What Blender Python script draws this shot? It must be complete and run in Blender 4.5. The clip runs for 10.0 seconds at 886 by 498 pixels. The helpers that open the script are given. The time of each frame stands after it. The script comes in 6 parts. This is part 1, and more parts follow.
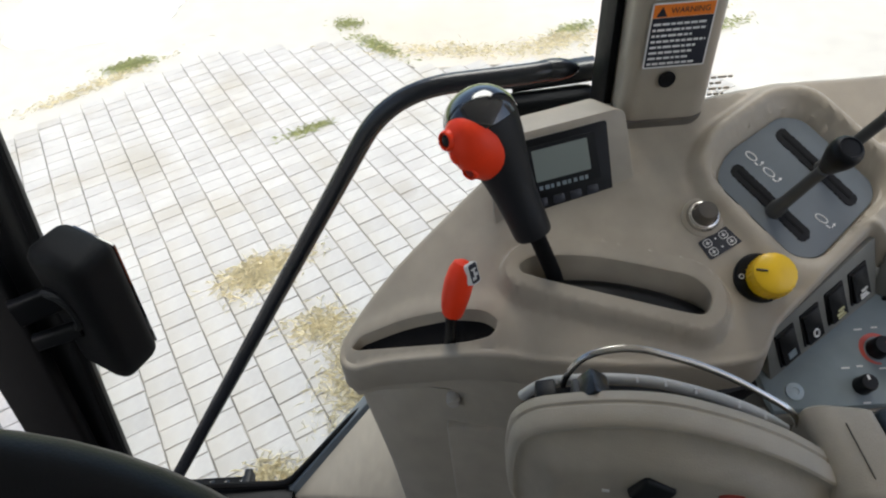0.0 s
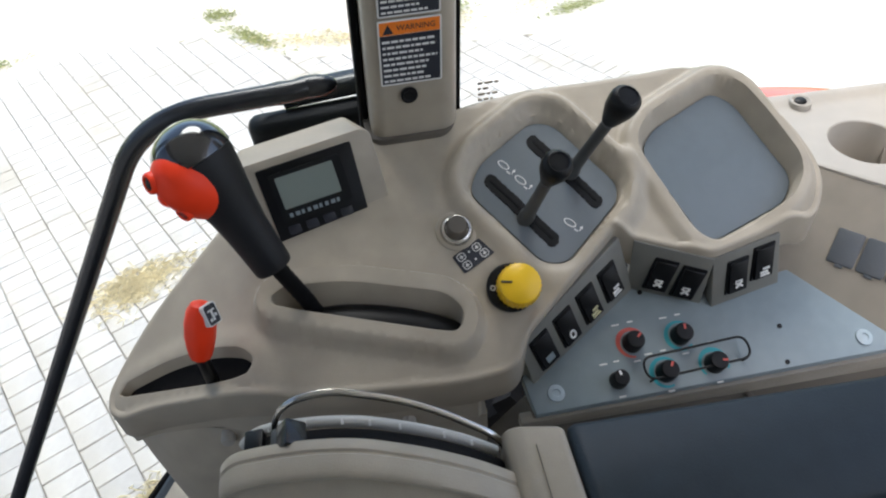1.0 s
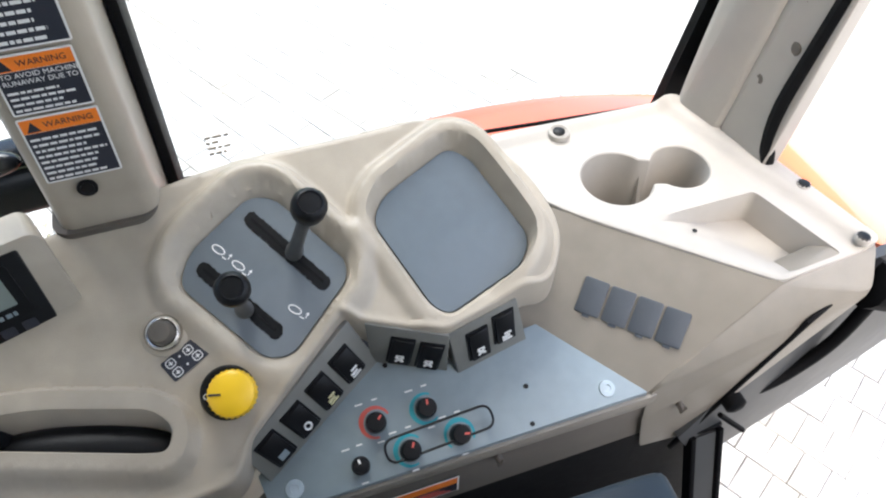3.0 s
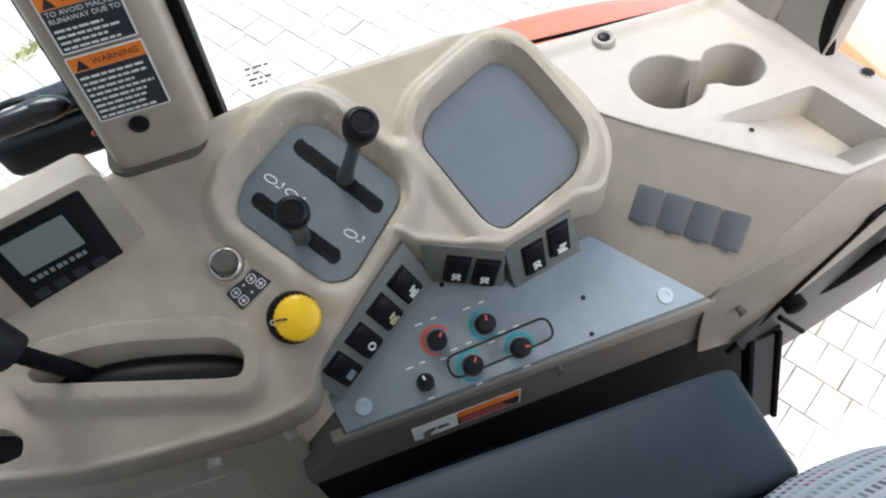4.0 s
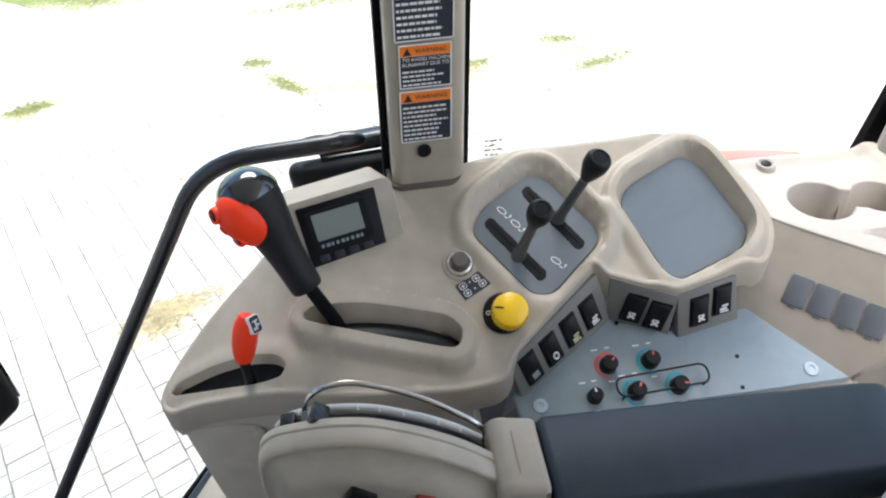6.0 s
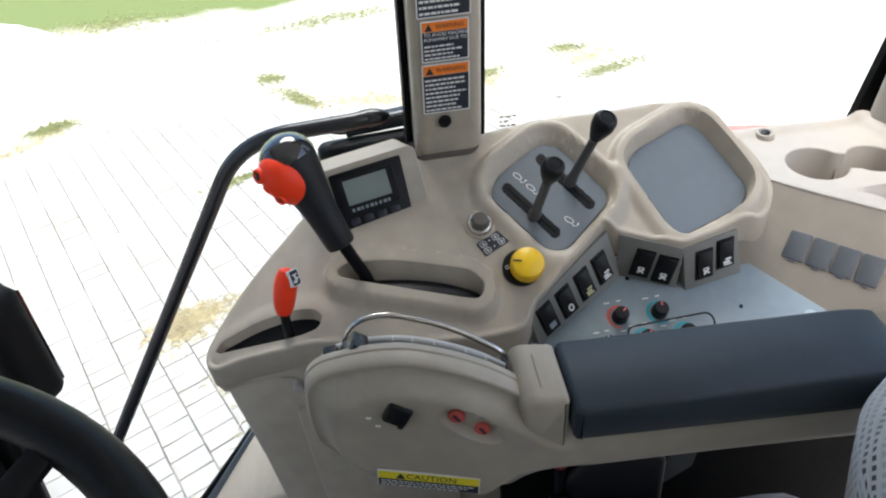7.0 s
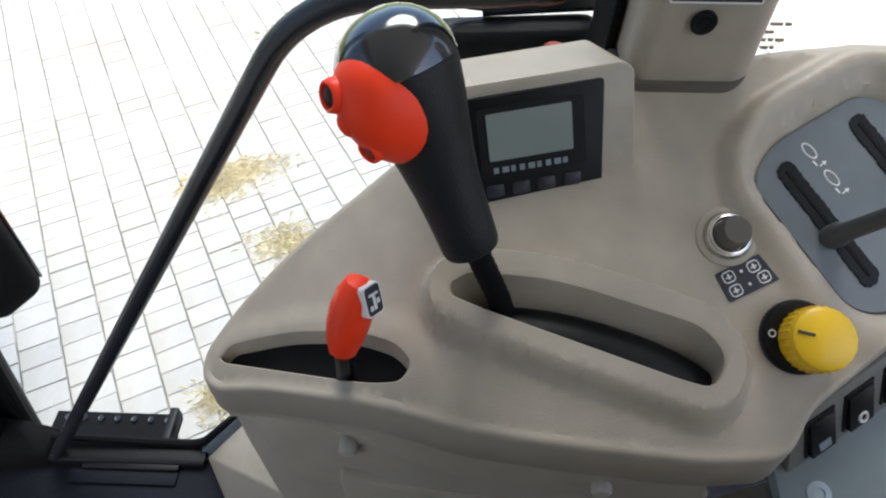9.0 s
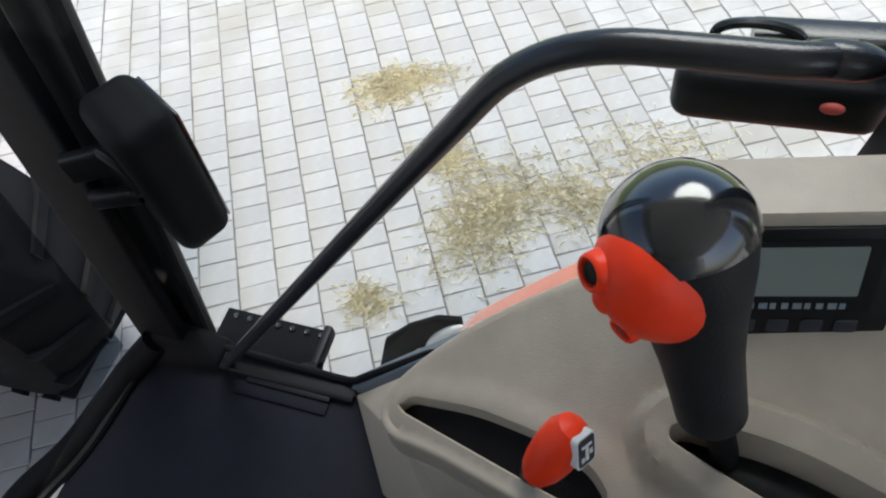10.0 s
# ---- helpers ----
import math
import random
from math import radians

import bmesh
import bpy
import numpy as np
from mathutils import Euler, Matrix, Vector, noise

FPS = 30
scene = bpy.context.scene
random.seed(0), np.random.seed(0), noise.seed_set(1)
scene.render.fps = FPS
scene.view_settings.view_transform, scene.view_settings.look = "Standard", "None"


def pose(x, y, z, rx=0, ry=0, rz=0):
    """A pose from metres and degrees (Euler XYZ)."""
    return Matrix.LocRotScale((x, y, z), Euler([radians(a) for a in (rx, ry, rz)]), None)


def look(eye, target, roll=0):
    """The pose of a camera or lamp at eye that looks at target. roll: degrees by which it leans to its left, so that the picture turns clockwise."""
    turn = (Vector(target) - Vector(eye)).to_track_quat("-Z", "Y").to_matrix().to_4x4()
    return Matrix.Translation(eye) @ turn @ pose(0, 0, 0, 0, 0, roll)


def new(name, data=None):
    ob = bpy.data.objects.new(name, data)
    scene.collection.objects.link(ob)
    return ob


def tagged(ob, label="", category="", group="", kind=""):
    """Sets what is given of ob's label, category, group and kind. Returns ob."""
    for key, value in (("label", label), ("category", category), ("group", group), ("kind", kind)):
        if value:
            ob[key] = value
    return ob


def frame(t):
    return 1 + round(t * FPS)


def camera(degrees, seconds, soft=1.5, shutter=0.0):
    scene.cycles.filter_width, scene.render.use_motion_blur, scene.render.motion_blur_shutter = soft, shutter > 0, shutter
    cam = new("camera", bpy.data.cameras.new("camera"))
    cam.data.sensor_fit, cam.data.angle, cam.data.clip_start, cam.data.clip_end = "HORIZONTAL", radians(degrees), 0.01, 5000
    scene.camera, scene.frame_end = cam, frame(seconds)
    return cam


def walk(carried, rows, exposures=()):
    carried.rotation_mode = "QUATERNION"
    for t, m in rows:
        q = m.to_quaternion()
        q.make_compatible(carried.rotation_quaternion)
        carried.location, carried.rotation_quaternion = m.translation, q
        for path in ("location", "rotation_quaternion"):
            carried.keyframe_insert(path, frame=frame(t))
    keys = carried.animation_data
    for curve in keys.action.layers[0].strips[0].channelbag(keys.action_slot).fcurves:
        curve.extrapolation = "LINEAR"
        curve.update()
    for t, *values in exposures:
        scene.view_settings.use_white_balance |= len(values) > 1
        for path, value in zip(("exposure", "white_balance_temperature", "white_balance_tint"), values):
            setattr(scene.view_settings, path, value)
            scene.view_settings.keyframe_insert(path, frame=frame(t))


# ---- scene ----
cam = camera(66.7, 10.0, 2.1)
PATH = [
    (0, (0.034, -0.07, 2.717), (-0.048, 1.404, 1.368), -6.3),
    (0.5, (0.114, -0.011, 2.7), (0.263, 1.428, 1.319), -2.3),
    (1, (0.195, -0.045, 2.727), (0.361, 1.37, 1.323), -4.5),
    (1.5, (0.247, -0.075, 2.744), (0.463, 1.328, 1.335), -3.7),
    (2, (0.302, -0.081, 2.749), (0.6, 1.295, 1.328), -3.4),
    (2.5, (0.359, -0.016, 2.774), (0.747, 1.284, 1.304), -0.3),
    (2.7, (0.381, 0.018, 2.781), (0.812, 1.282, 1.292), 1.0),
    (3.8, (0.411, 0.101, 2.792), (0.664, 1.092, 1.073), -5.8),
    (4, (0.379, 0.054, 2.777), (0.635, 1.123, 1.106), -7.6),
    (4.5, (0.306, 0.001, 2.799), (0.542, 1.174, 1.196), -4.5),
    (5, (0.254, -0.041, 2.825), (0.449, 1.291, 1.346), -1.9),
    (5.5, (0.224, -0.082, 2.828), (0.382, 1.351, 1.441), -2.2),
    (5.7, (0.213, -0.112, 2.815), (0.357, 1.372, 1.482), -2.8),
    (6.8, (0.182, -0.228, 2.796), (0.268, 1.311, 1.521), -6.3),
    (7, (0.177, -0.244, 2.795), (0.266, 1.303, 1.531), -6.0),
    (7.5, (0.169, -0.252, 2.739), (0.269, 1.295, 1.476), -4.2),
    (8, (0.17, -0.203, 2.678), (0.26, 1.24, 1.296), -5.1),
    (8.5, (0.154, -0.052, 2.656), (0.233, 1.317, 1.199), -1.1),
    (9, (0.087, 0.133, 2.61), (0.033, 1.425, 1.084), -0.3),
    (9.5, (0.036, 0.267, 2.584), (-0.2, 1.367, 0.931), -0.5),
    (10, (0.020, 0.257, 2.648), (-0.416, 1.250, 0.973), -8.8),
]
EXPOSURES = [(0, 1.2, 6850, 9.5), (0.5, 1.0, 6650, 9), (1, 1.5, 6600, 9), (1.5, 1.95, 6550, 9.5), (2, 2.2, 6450, 9.5), (2.5, 2.2, 6400, 9.5), (3.8, 1.75, 6500, 9.5), (4, 1.8, 6500, 9.5), (4.5, 2.3, 6400, 9.5), (5, 2.45, 6450, 9.5), (5.5, 2.25, 6500, 9.5), (7, 1.75, 6600, 9.5), (7.5, 1.75, 6650, 9.5), (8, 1.7, 6650, 9.5), (8.5, 1.85, 6600, 9.5), (9, 1.65, 6600, 9.5), (9.5, 1.55, 6500, 8.5), (10, 1.18, 6550, 8.5)]
walk(cam, [(t, look(eye, target, roll)) for t, eye, target, roll in PATH], EXPOSURES)

# ---- light ----
world = bpy.data.worlds.new("sky_world")
scene.world = world
world.use_nodes = True
_n = world.node_tree.nodes
_sky = _n.new("ShaderNodeTexSky")
_sky.sky_type = "NISHITA"
_sky.sun_disc = False
_sky.sun_elevation = radians(58)
_sky.sun_rotation = radians(178)
_sky.air_density, _sky.dust_density, _sky.ozone_density = 1.0, 4.0, 1.0
world.node_tree.links.new(_sky.outputs[0], _n["Background"].inputs[0])
_n["Background"].inputs[1].default_value = 0.15

sun_data = bpy.data.lights.new("sun", "SUN")
sun_data.energy, sun_data.angle, sun_data.color = 1.3, radians(35), (1.0, 0.985, 0.96)
sun = new("sun", sun_data)
sun.matrix_world = look((0.4, 8.5, 13.5), (0, 0, 0))


# ---- materials ----
def mat(name, colour, rough=0.5, metal=0.0, vary=0.08, scale=60.0, bump=0.0, bump_scale=400.0, second=None, amount=0.5, coat=0.0, spec=0.5, random_tone=0.0):
    """A surface with two scales of tone, fine relief and uneven gloss."""
    m = bpy.data.materials.new(name)
    m.use_nodes = True
    nt = m.node_tree
    n, l = nt.nodes, nt.links
    b = n["Principled BSDF"]
    co = n.new("ShaderNodeTexCoord")
    big, small = n.new("ShaderNodeTexNoise"), n.new("ShaderNodeTexNoise")
    big.inputs["Scale"].default_value, big.inputs["Detail"].default_value = scale * 0.12, 4
    small.inputs["Scale"].default_value, small.inputs["Detail"].default_value = scale, 6
    l.new(co.outputs["Object"], big.inputs["Vector"])
    l.new(co.outputs["Object"], small.inputs["Vector"])
    ramp = n.new("ShaderNodeValToRGB")
    ramp.color_ramp.elements[0].position, ramp.color_ramp.elements[1].position = 0.3, 0.7
    lo = [c * (1 - vary) for c in colour]
    hi = [min(1, c * (1 + vary)) for c in colour]
    ramp.color_ramp.elements[0].color, ramp.color_ramp.elements[1].color = (*lo, 1), (*hi, 1)
    add = n.new("ShaderNodeMix")
    add.data_type = "FLOAT"
    add.inputs[0].default_value = 0.45
    l.new(big.outputs["Fac"], add.inputs[2])
    l.new(small.outputs["Fac"], add.inputs[3])
    l.new(add.outputs[0], ramp.inputs[0])
    out = ramp.outputs[0]
    if second:
        mask = n.new("ShaderNodeTexNoise")
        mask.inputs["Scale"].default_value, mask.inputs["Detail"].default_value = scale * 0.05, 7
        l.new(co.outputs["Object"], mask.inputs["Vector"])
        mr = n.new("ShaderNodeValToRGB")
        mr.color_ramp.elements[0].position, mr.color_ramp.elements[1].position = 0.48, 0.66
        l.new(mask.outputs["Fac"], mr.inputs[0])
        mul = n.new("ShaderNodeMath")
        mul.operation = "MULTIPLY"
        mul.inputs[1].default_value = amount
        l.new(mr.outputs[0], mul.inputs[0])
        mx = n.new("ShaderNodeMix")
        mx.data_type = "RGBA"
        l.new(mul.outputs[0], mx.inputs[0])
        l.new(out, mx.inputs[6])
        mx.inputs[7].default_value = (*second, 1)
        out = mx.outputs[2]
    if random_tone:
        info = n.new("ShaderNodeObjectInfo")
        geo = n.new("ShaderNodeNewGeometry")
        sm = n.new("ShaderNodeMath")
        sm.operation = "ADD"
        l.new(info.outputs["Random"], sm.inputs[0])
        l.new(geo.outputs["Random Per Island"], sm.inputs[1])
        mp = n.new("ShaderNodeMapRange")
        mp.inputs["From Max"].default_value = 2.0
        mp.inputs["To Min"].default_value, mp.inputs["To Max"].default_value = 1 - random_tone, 1 + random_tone
        l.new(sm.outputs[0], mp.inputs["Value"])
        hsv = n.new("ShaderNodeHueSaturation")
        l.new(mp.outputs[0], hsv.inputs["Value"])
        l.new(out, hsv.inputs["Color"])
        out = hsv.outputs[0]
    l.new(out, b.inputs["Base Color"])
    rr = n.new("ShaderNodeMapRange")
    rr.inputs["To Min"].default_value, rr.inputs["To Max"].default_value = max(0.02, rough - 0.08), min(1, rough + 0.08)
    l.new(small.outputs["Fac"], rr.inputs["Value"])
    l.new(rr.outputs[0], b.inputs["Roughness"])
    b.inputs["Metallic"].default_value = metal
    b.inputs["Specular IOR Level"].default_value = spec
    b.inputs["Coat Weight"].default_value = coat
    if bump:
        fine = n.new("ShaderNodeTexNoise")
        fine.inputs["Scale"].default_value, fine.inputs["Detail"].default_value = bump_scale, 3
        l.new(co.outputs["Object"], fine.inputs["Vector"])
        bp = n.new("ShaderNodeBump")
        bp.inputs["Strength"].default_value, bp.inputs["Distance"].default_value = bump, 0.002
        l.new(fine.outputs["Fac"], bp.inputs["Height"])
        l.new(bp.outputs[0], b.inputs["Normal"])
    return m


BEIGE = mat("beige_plastic", (0.370, 0.327, 0.262), 0.37, vary=0.15, scale=38, bump=0.22, bump_scale=1100, second=(0.300, 0.256, 0.196), amount=0.5, spec=0.42)
PALE = mat("pale_trim", (0.40, 0.375, 0.335), 0.5, vary=0.07, scale=45, bump=0.18, bump_scale=900, second=(0.32, 0.295, 0.255), amount=0.35, spec=0.4)
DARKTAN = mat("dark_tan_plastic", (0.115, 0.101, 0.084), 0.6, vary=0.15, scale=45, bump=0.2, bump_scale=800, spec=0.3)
DARKGREY = mat("dark_grey_bezel", (0.085, 0.095, 0.105), 0.55, vary=0.08, scale=70, bump=0.1)
STEMGREY = mat("dark_grey_steel", (0.055, 0.056, 0.055), 0.45, vary=0.15, scale=70, bump=0.1)
MATTE = mat("matte_black_grip", (0.0065, 0.007, 0.009), 0.5, vary=0.2, scale=60, bump=0.25, bump_scale=900, spec=0.35)
DARKTAN2 = mat("grey_tan_bezel", (0.165, 0.165, 0.148), 0.5, vary=0.1, scale=60, bump=0.15)
GREY = mat("grey_panel", (0.198, 0.246, 0.268), 0.36, vary=0.10, scale=70, bump=0.12, bump_scale=1200, second=(0.25, 0.285, 0.30), amount=0.45)
PLATEGREY = mat("dark_grey_plate", (0.118, 0.140, 0.155), 0.40, vary=0.08, scale=70, bump=0.12, bump_scale=1200, second=(0.16, 0.175, 0.19), amount=0.35)
PAD = mat("blue_grey_vinyl", (0.020, 0.030, 0.039), 0.45, vary=0.2, scale=50, bump=0.15, bump_scale=700, second=(0.031, 0.041, 0.050), amount=0.5, spec=0.3)
MATPAD = mat("grey_rubber_mat", (0.108, 0.136, 0.158), 0.45, vary=0.08, scale=70, bump=0.15, bump_scale=1500, second=(0.135, 0.160, 0.180), amount=0.4)
BLACK = mat("black_plastic", (0.0045, 0.005, 0.006), 0.42, vary=0.2, scale=70, bump=0.12, bump_scale=900, spec=0.24)
GLOSSY = mat("glossy_black", (0.006, 0.007, 0.010), 0.15, vary=0.2, scale=60, bump=0.04, bump_scale=1500, spec=0.6, coat=1.0)
SATIN = mat("satin_black_steel", (0.016, 0.018, 0.021), 0.24, vary=0.2, scale=50, bump=0.1, bump_scale=500, spec=0.5)
RUBBER = mat("black_rubber", (0.0035, 0.0036, 0.0042), 0.65, vary=0.25, scale=60, bump=0.3, bump_scale=600, spec=0.12)
SLOT = mat("slot_brush", (0.010, 0.010, 0.011), 0.85, vary=0.3, scale=300, bump=0.5, bump_scale=1500, spec=0.15)
RED = mat("orange_red_plastic", (0.92, 0.050, 0.012), 0.42, vary=0.06, scale=60, bump=0.05, bump_scale=1200, spec=0.3)
REDDOT = mat("dull_red_print", (0.55, 0.09, 0.07), 0.5)
DARKRED = mat("dark_red_plastic", (0.26, 0.018, 0.014), 0.45)
ORANGE = mat("orange_paint", (0.76, 0.165, 0.07), 0.22, vary=0.05, scale=20, coat=1.0, second=(0.5, 0.12, 0.06), amount=0.25)
WARN = mat("orange_print", (0.80, 0.20, 0.02), 0.4)
YELLOW = mat("yellow_plastic", (0.85, 0.52, 0.01), 0.38, vary=0.05, scale=60, bump=0.05)
YPRINT = mat("yellow_print", (0.75, 0.62, 0.03), 0.45)
YPALE = mat("cream_print", (0.55, 0.52, 0.30), 0.5)
RUBBLE = mat("white_rubble", (0.74, 0.73, 0.70), 0.9, vary=0.08, scale=8, bump=0.3, bump_scale=30)
PRINTGREY = mat("grey_brown_print", (0.42, 0.37, 0.30), 0.6)
WHITE = mat("white_print", (0.72, 0.72, 0.70), 0.5)
NAVY = mat("dark_label", (0.022, 0.024, 0.034), 0.35)
TEAL = mat("teal_print", (0.02, 0.30, 0.36), 0.5)
STEEL = mat("dull_steel", (0.55, 0.53, 0.50), 0.24, metal=1.0, vary=0.15, scale=120)
SHEET = mat("grey_sheet_metal", (0.050, 0.053, 0.054), 0.5, metal=0.0, vary=0.12, scale=30, second=(0.10, 0.10, 0.10), amount=0.4)
SCREW = mat("pale_screw", (0.34, 0.41, 0.45), 0.35, vary=0.15, scale=120)
SCALE = mat("grey_scale_strip", (0.46, 0.46, 0.44), 0.4, vary=0.1, scale=80)
COVER = mat("blue_grey_cover", (0.060, 0.070, 0.082), 0.55, vary=0.08, scale=70, bump=0.12)
WALLGREY = mat("pale_bounce_wall", (0.66, 0.64, 0.60), 0.8, vary=0.06, scale=20)
LCD = mat("lcd_glass", (0.20, 0.235, 0.215), 0.22, vary=0.03, scale=30, spec=0.6)
FLOORMAT = mat("black_floor_mat", (0.0085, 0.0095, 0.0140), 0.65, vary=0.3, scale=40, bump=0.5, bump_scale=350, second=(0.018, 0.019, 0.024), amount=0.5, spec=0.1)
HEADLINER = mat("pale_headliner", (0.82, 0.81, 0.79), 0.9, vary=0.05, scale=50, bump=0.3)
LAMPGLASS = mat("clear_lamp_lens", (0.85, 0.83, 0.74), 0.12, vary=0.1, scale=80, spec=0.8)
TYRE = mat("tyre_rubber", (0.008, 0.0085, 0.010), 0.7, vary=0.3, scale=25, bump=0.4, bump_scale=200, second=(0.02, 0.019, 0.018), amount=0.5, spec=0.15)
PAVER = mat("concrete_paver", (0.405, 0.400, 0.388), 0.85, vary=0.14, scale=35, bump=0.4, bump_scale=220, second=(0.33, 0.31, 0.262), amount=0.7, random_tone=0.14)
JOINT = mat("joint_dirt", (0.140, 0.130, 0.113), 0.95, vary=0.35, scale=50, bump=0.3, bump_scale=90, second=(0.35, 0.335, 0.30), amount=0.9)
STRAW = mat("straw", (0.60, 0.545, 0.375), 0.8, vary=0.2, scale=40, random_tone=0.25)
GRASS = mat("grass_blades", (0.33, 0.36, 0.17), 0.8, vary=0.25, scale=30, random_tone=0.3)


def fabric(name, tilt, tone, pitch=0.017):
    """Woven seat cloth: pale ribs between rows of small dark and red stitches."""
    m = mat(name, (tone, tone, tone * 1.01), 0.9, vary=0.10, scale=160)
    n, l = m.node_tree.nodes, m.node_tree.links
    b = n["Principled BSDF"]
    raw = n.new("ShaderNodeTexCoord")
    co = n.new("ShaderNodeMapping")
    co.inputs["Rotation"].default_value = tilt
    l.new(raw.outputs["Object"], co.inputs["Vector"])
    wob = n.new("ShaderNodeTexNoise")
    wob.inputs["Scale"].default_value, wob.inputs["Detail"].default_value = 25, 2
    l.new(co.outputs[0], wob.inputs["Vector"])
    sep = n.new("ShaderNodeSeparateXYZ")
    l.new(co.outputs[0], sep.inputs[0])

    def calc(op, a, c=0.0, d=None):
        k = n.new("ShaderNodeMath")
        k.operation = op
        for i, v in enumerate((a, c) if d is None else (a, c, d)):
            if isinstance(v, (int, float)):
                k.inputs[i].default_value = v
            else:
                l.new(v, k.inputs[i])
        return k.outputs[0]

    across = calc("MULTIPLY_ADD", wob.outputs["Fac"], 0.006, calc("SUBTRACT", sep.outputs["Y"], sep.outputs["Z"]))
    along = calc("MULTIPLY_ADD", across, 0.35, calc("MULTIPLY_ADD", sep.outputs["Z"], 0.5, sep.outputs["X"]))
    line = calc("DIVIDE", across, pitch)
    row, place = calc("FLOOR", line), calc("FRACT", line)
    in_row = calc("MULTIPLY", calc("GREATER_THAN", place, 0.30), calc("LESS_THAN", place, 0.74))
    stitch = calc("GREATER_THAN", calc("FRACT", calc("DIVIDE", along, 0.0048)), 0.45)
    mark = calc("MULTIPLY", in_row, stitch)
    at = n.new("ShaderNodeCombineXYZ")
    l.new(calc("MULTIPLY", along, 16), at.inputs[0])
    l.new(calc("MULTIPLY", row, 7.3), at.inputs[1])
    patch = n.new("ShaderNodeTexNoise")
    patch.inputs["Scale"].default_value, patch.inputs["Detail"].default_value = 1.0, 1
    l.new(at.outputs[0], patch.inputs["Vector"])
    dark = n.new("ShaderNodeMapRange")
    dark.inputs["From Min"].default_value, dark.inputs["From Max"].default_value = 0.42, 0.60
    dark.inputs["To Min"].default_value, dark.inputs["To Max"].default_value = 0.28, 0.95
    l.new(patch.outputs["Fac"], dark.inputs["Value"])
    red = calc("MULTIPLY", calc("LESS_THAN", patch.outputs["Fac"], 0.36), mark)
    base = b.inputs["Base Color"].links[0].from_socket
    mx, mx2 = n.new("ShaderNodeMix"), n.new("ShaderNodeMix")
    mx.data_type = mx2.data_type = "RGBA"
    l.new(calc("MULTIPLY", mark, dark.outputs[0]), mx.inputs[0])
    l.new(base, mx.inputs[6])
    mx.inputs[7].default_value = (0.045, 0.045, 0.05, 1)
    l.new(red, mx2.inputs[0])
    l.new(mx.outputs[2], mx2.inputs[6])
    mx2.inputs[7].default_value = (0.36, 0.10, 0.12, 1)
    l.new(mx2.outputs[2], b.inputs["Base Color"])
    bp = n.new("ShaderNodeBump")
    bp.inputs["Strength"].default_value, bp.inputs["Distance"].default_value = 0.8, 0.002
    l.new(calc("PINGPONG", line, 0.5), bp.inputs["Height"])
    l.new(bp.outputs[0], b.inputs["Normal"])
    return m


# the beige plastic again, darkened by colour where the console lies in shade
SHADEBEIGE = mat("shaded_beige_plastic", (0.235, 0.212, 0.176), 0.45, vary=0.13, scale=38, bump=0.2, bump_scale=1100, second=(0.19, 0.168, 0.135), amount=0.5, spec=0.4)
# one cloth in two tones: cushion darkened for shade, backrest lightened for window light
FABRIC = fabric("woven_cloth_shaded", (0, 0, radians(35)), 0.30, 0.013)
BACKCLOTH = fabric("woven_cloth_lit", (0, 0, radians(-8)), 0.55)


def ground_material():
    """Dusty pale concrete yard that turns to grass and soil far out."""
    m = mat("dusty_yard", (0.45, 0.437, 0.402), 0.9, vary=0.12, scale=6, bump=0.4, bump_scale=60, second=(0.44, 0.37, 0.26), amount=0.55)
    n, l = m.node_tree.nodes, m.node_tree.links
    b = n["Principled BSDF"]
    base = b.inputs["Base Color"].links[0].from_socket
    co = n.new("ShaderNodeTexCoord")
    sep = n.new("ShaderNodeSeparateXYZ")
    l.new(co.outputs["Object"], sep.inputs[0])
    nz = n.new("ShaderNodeTexNoise")
    nz.inputs["Scale"].default_value, nz.inputs["Detail"].default_value = 1.2, 6
    l.new(co.outputs["Object"], nz.inputs["Vector"])
    add = n.new("ShaderNodeMath")
    add.operation = "MULTIPLY_ADD"
    add.inputs[1].default_value = 0.9
    l.new(nz.outputs["Fac"], add.inputs[0])
    l.new(sep.outputs["Y"], add.inputs[2])
    far = n.new("ShaderNodeMapRange")
    far.inputs["From Min"].default_value, far.inputs["From Max"].default_value = 8.75, 9.0
    l.new(add.outputs[0], far.inputs["Value"])
    mx = n.new("ShaderNodeMix")
    mx.data_type = "RGBA"
    l.new(far.outputs[0], mx.inputs[0])
    l.new(base, mx.inputs[6])
    mx.inputs[7].default_value = (0.13, 0.17, 0.05, 1)
    l.new(mx.outputs[2], b.inputs["Base Color"])
    return m


YARD = ground_material()


def glass_material(name, tint):
    m = bpy.data.materials.new(name)
    m.use_nodes = True
    n, l = m.node_tree.nodes, m.node_tree.links
    clear, gloss, mix, fr = n.new("ShaderNodeBsdfTransparent"), n.new("ShaderNodeBsdfGlossy"), n.new("ShaderNodeMixShader"), n.new("ShaderNodeFresnel")
    clear.inputs[0].default_value = (*tint, 1)
    gloss.inputs["Roughness"].default_value = 0.02
    fr.inputs[0].default_value = 1.08
    l.new(fr.outputs[0], mix.inputs[0])
    l.new(clear.outputs[0], mix.inputs[1])
    l.new(gloss.outputs[0], mix.inputs[2])
    l.new(mix.outputs[0], n["Material Output"].inputs[0])
    return m


GLASS = glass_material("window_glass", (0.95, 0.97, 0.96))
# windscreen glass darkened to hold back light from the front
DIMGLASS = glass_material("dimmed_glass", (0.36, 0.38, 0.40))

# ---- building helpers ----
PLACE = {}


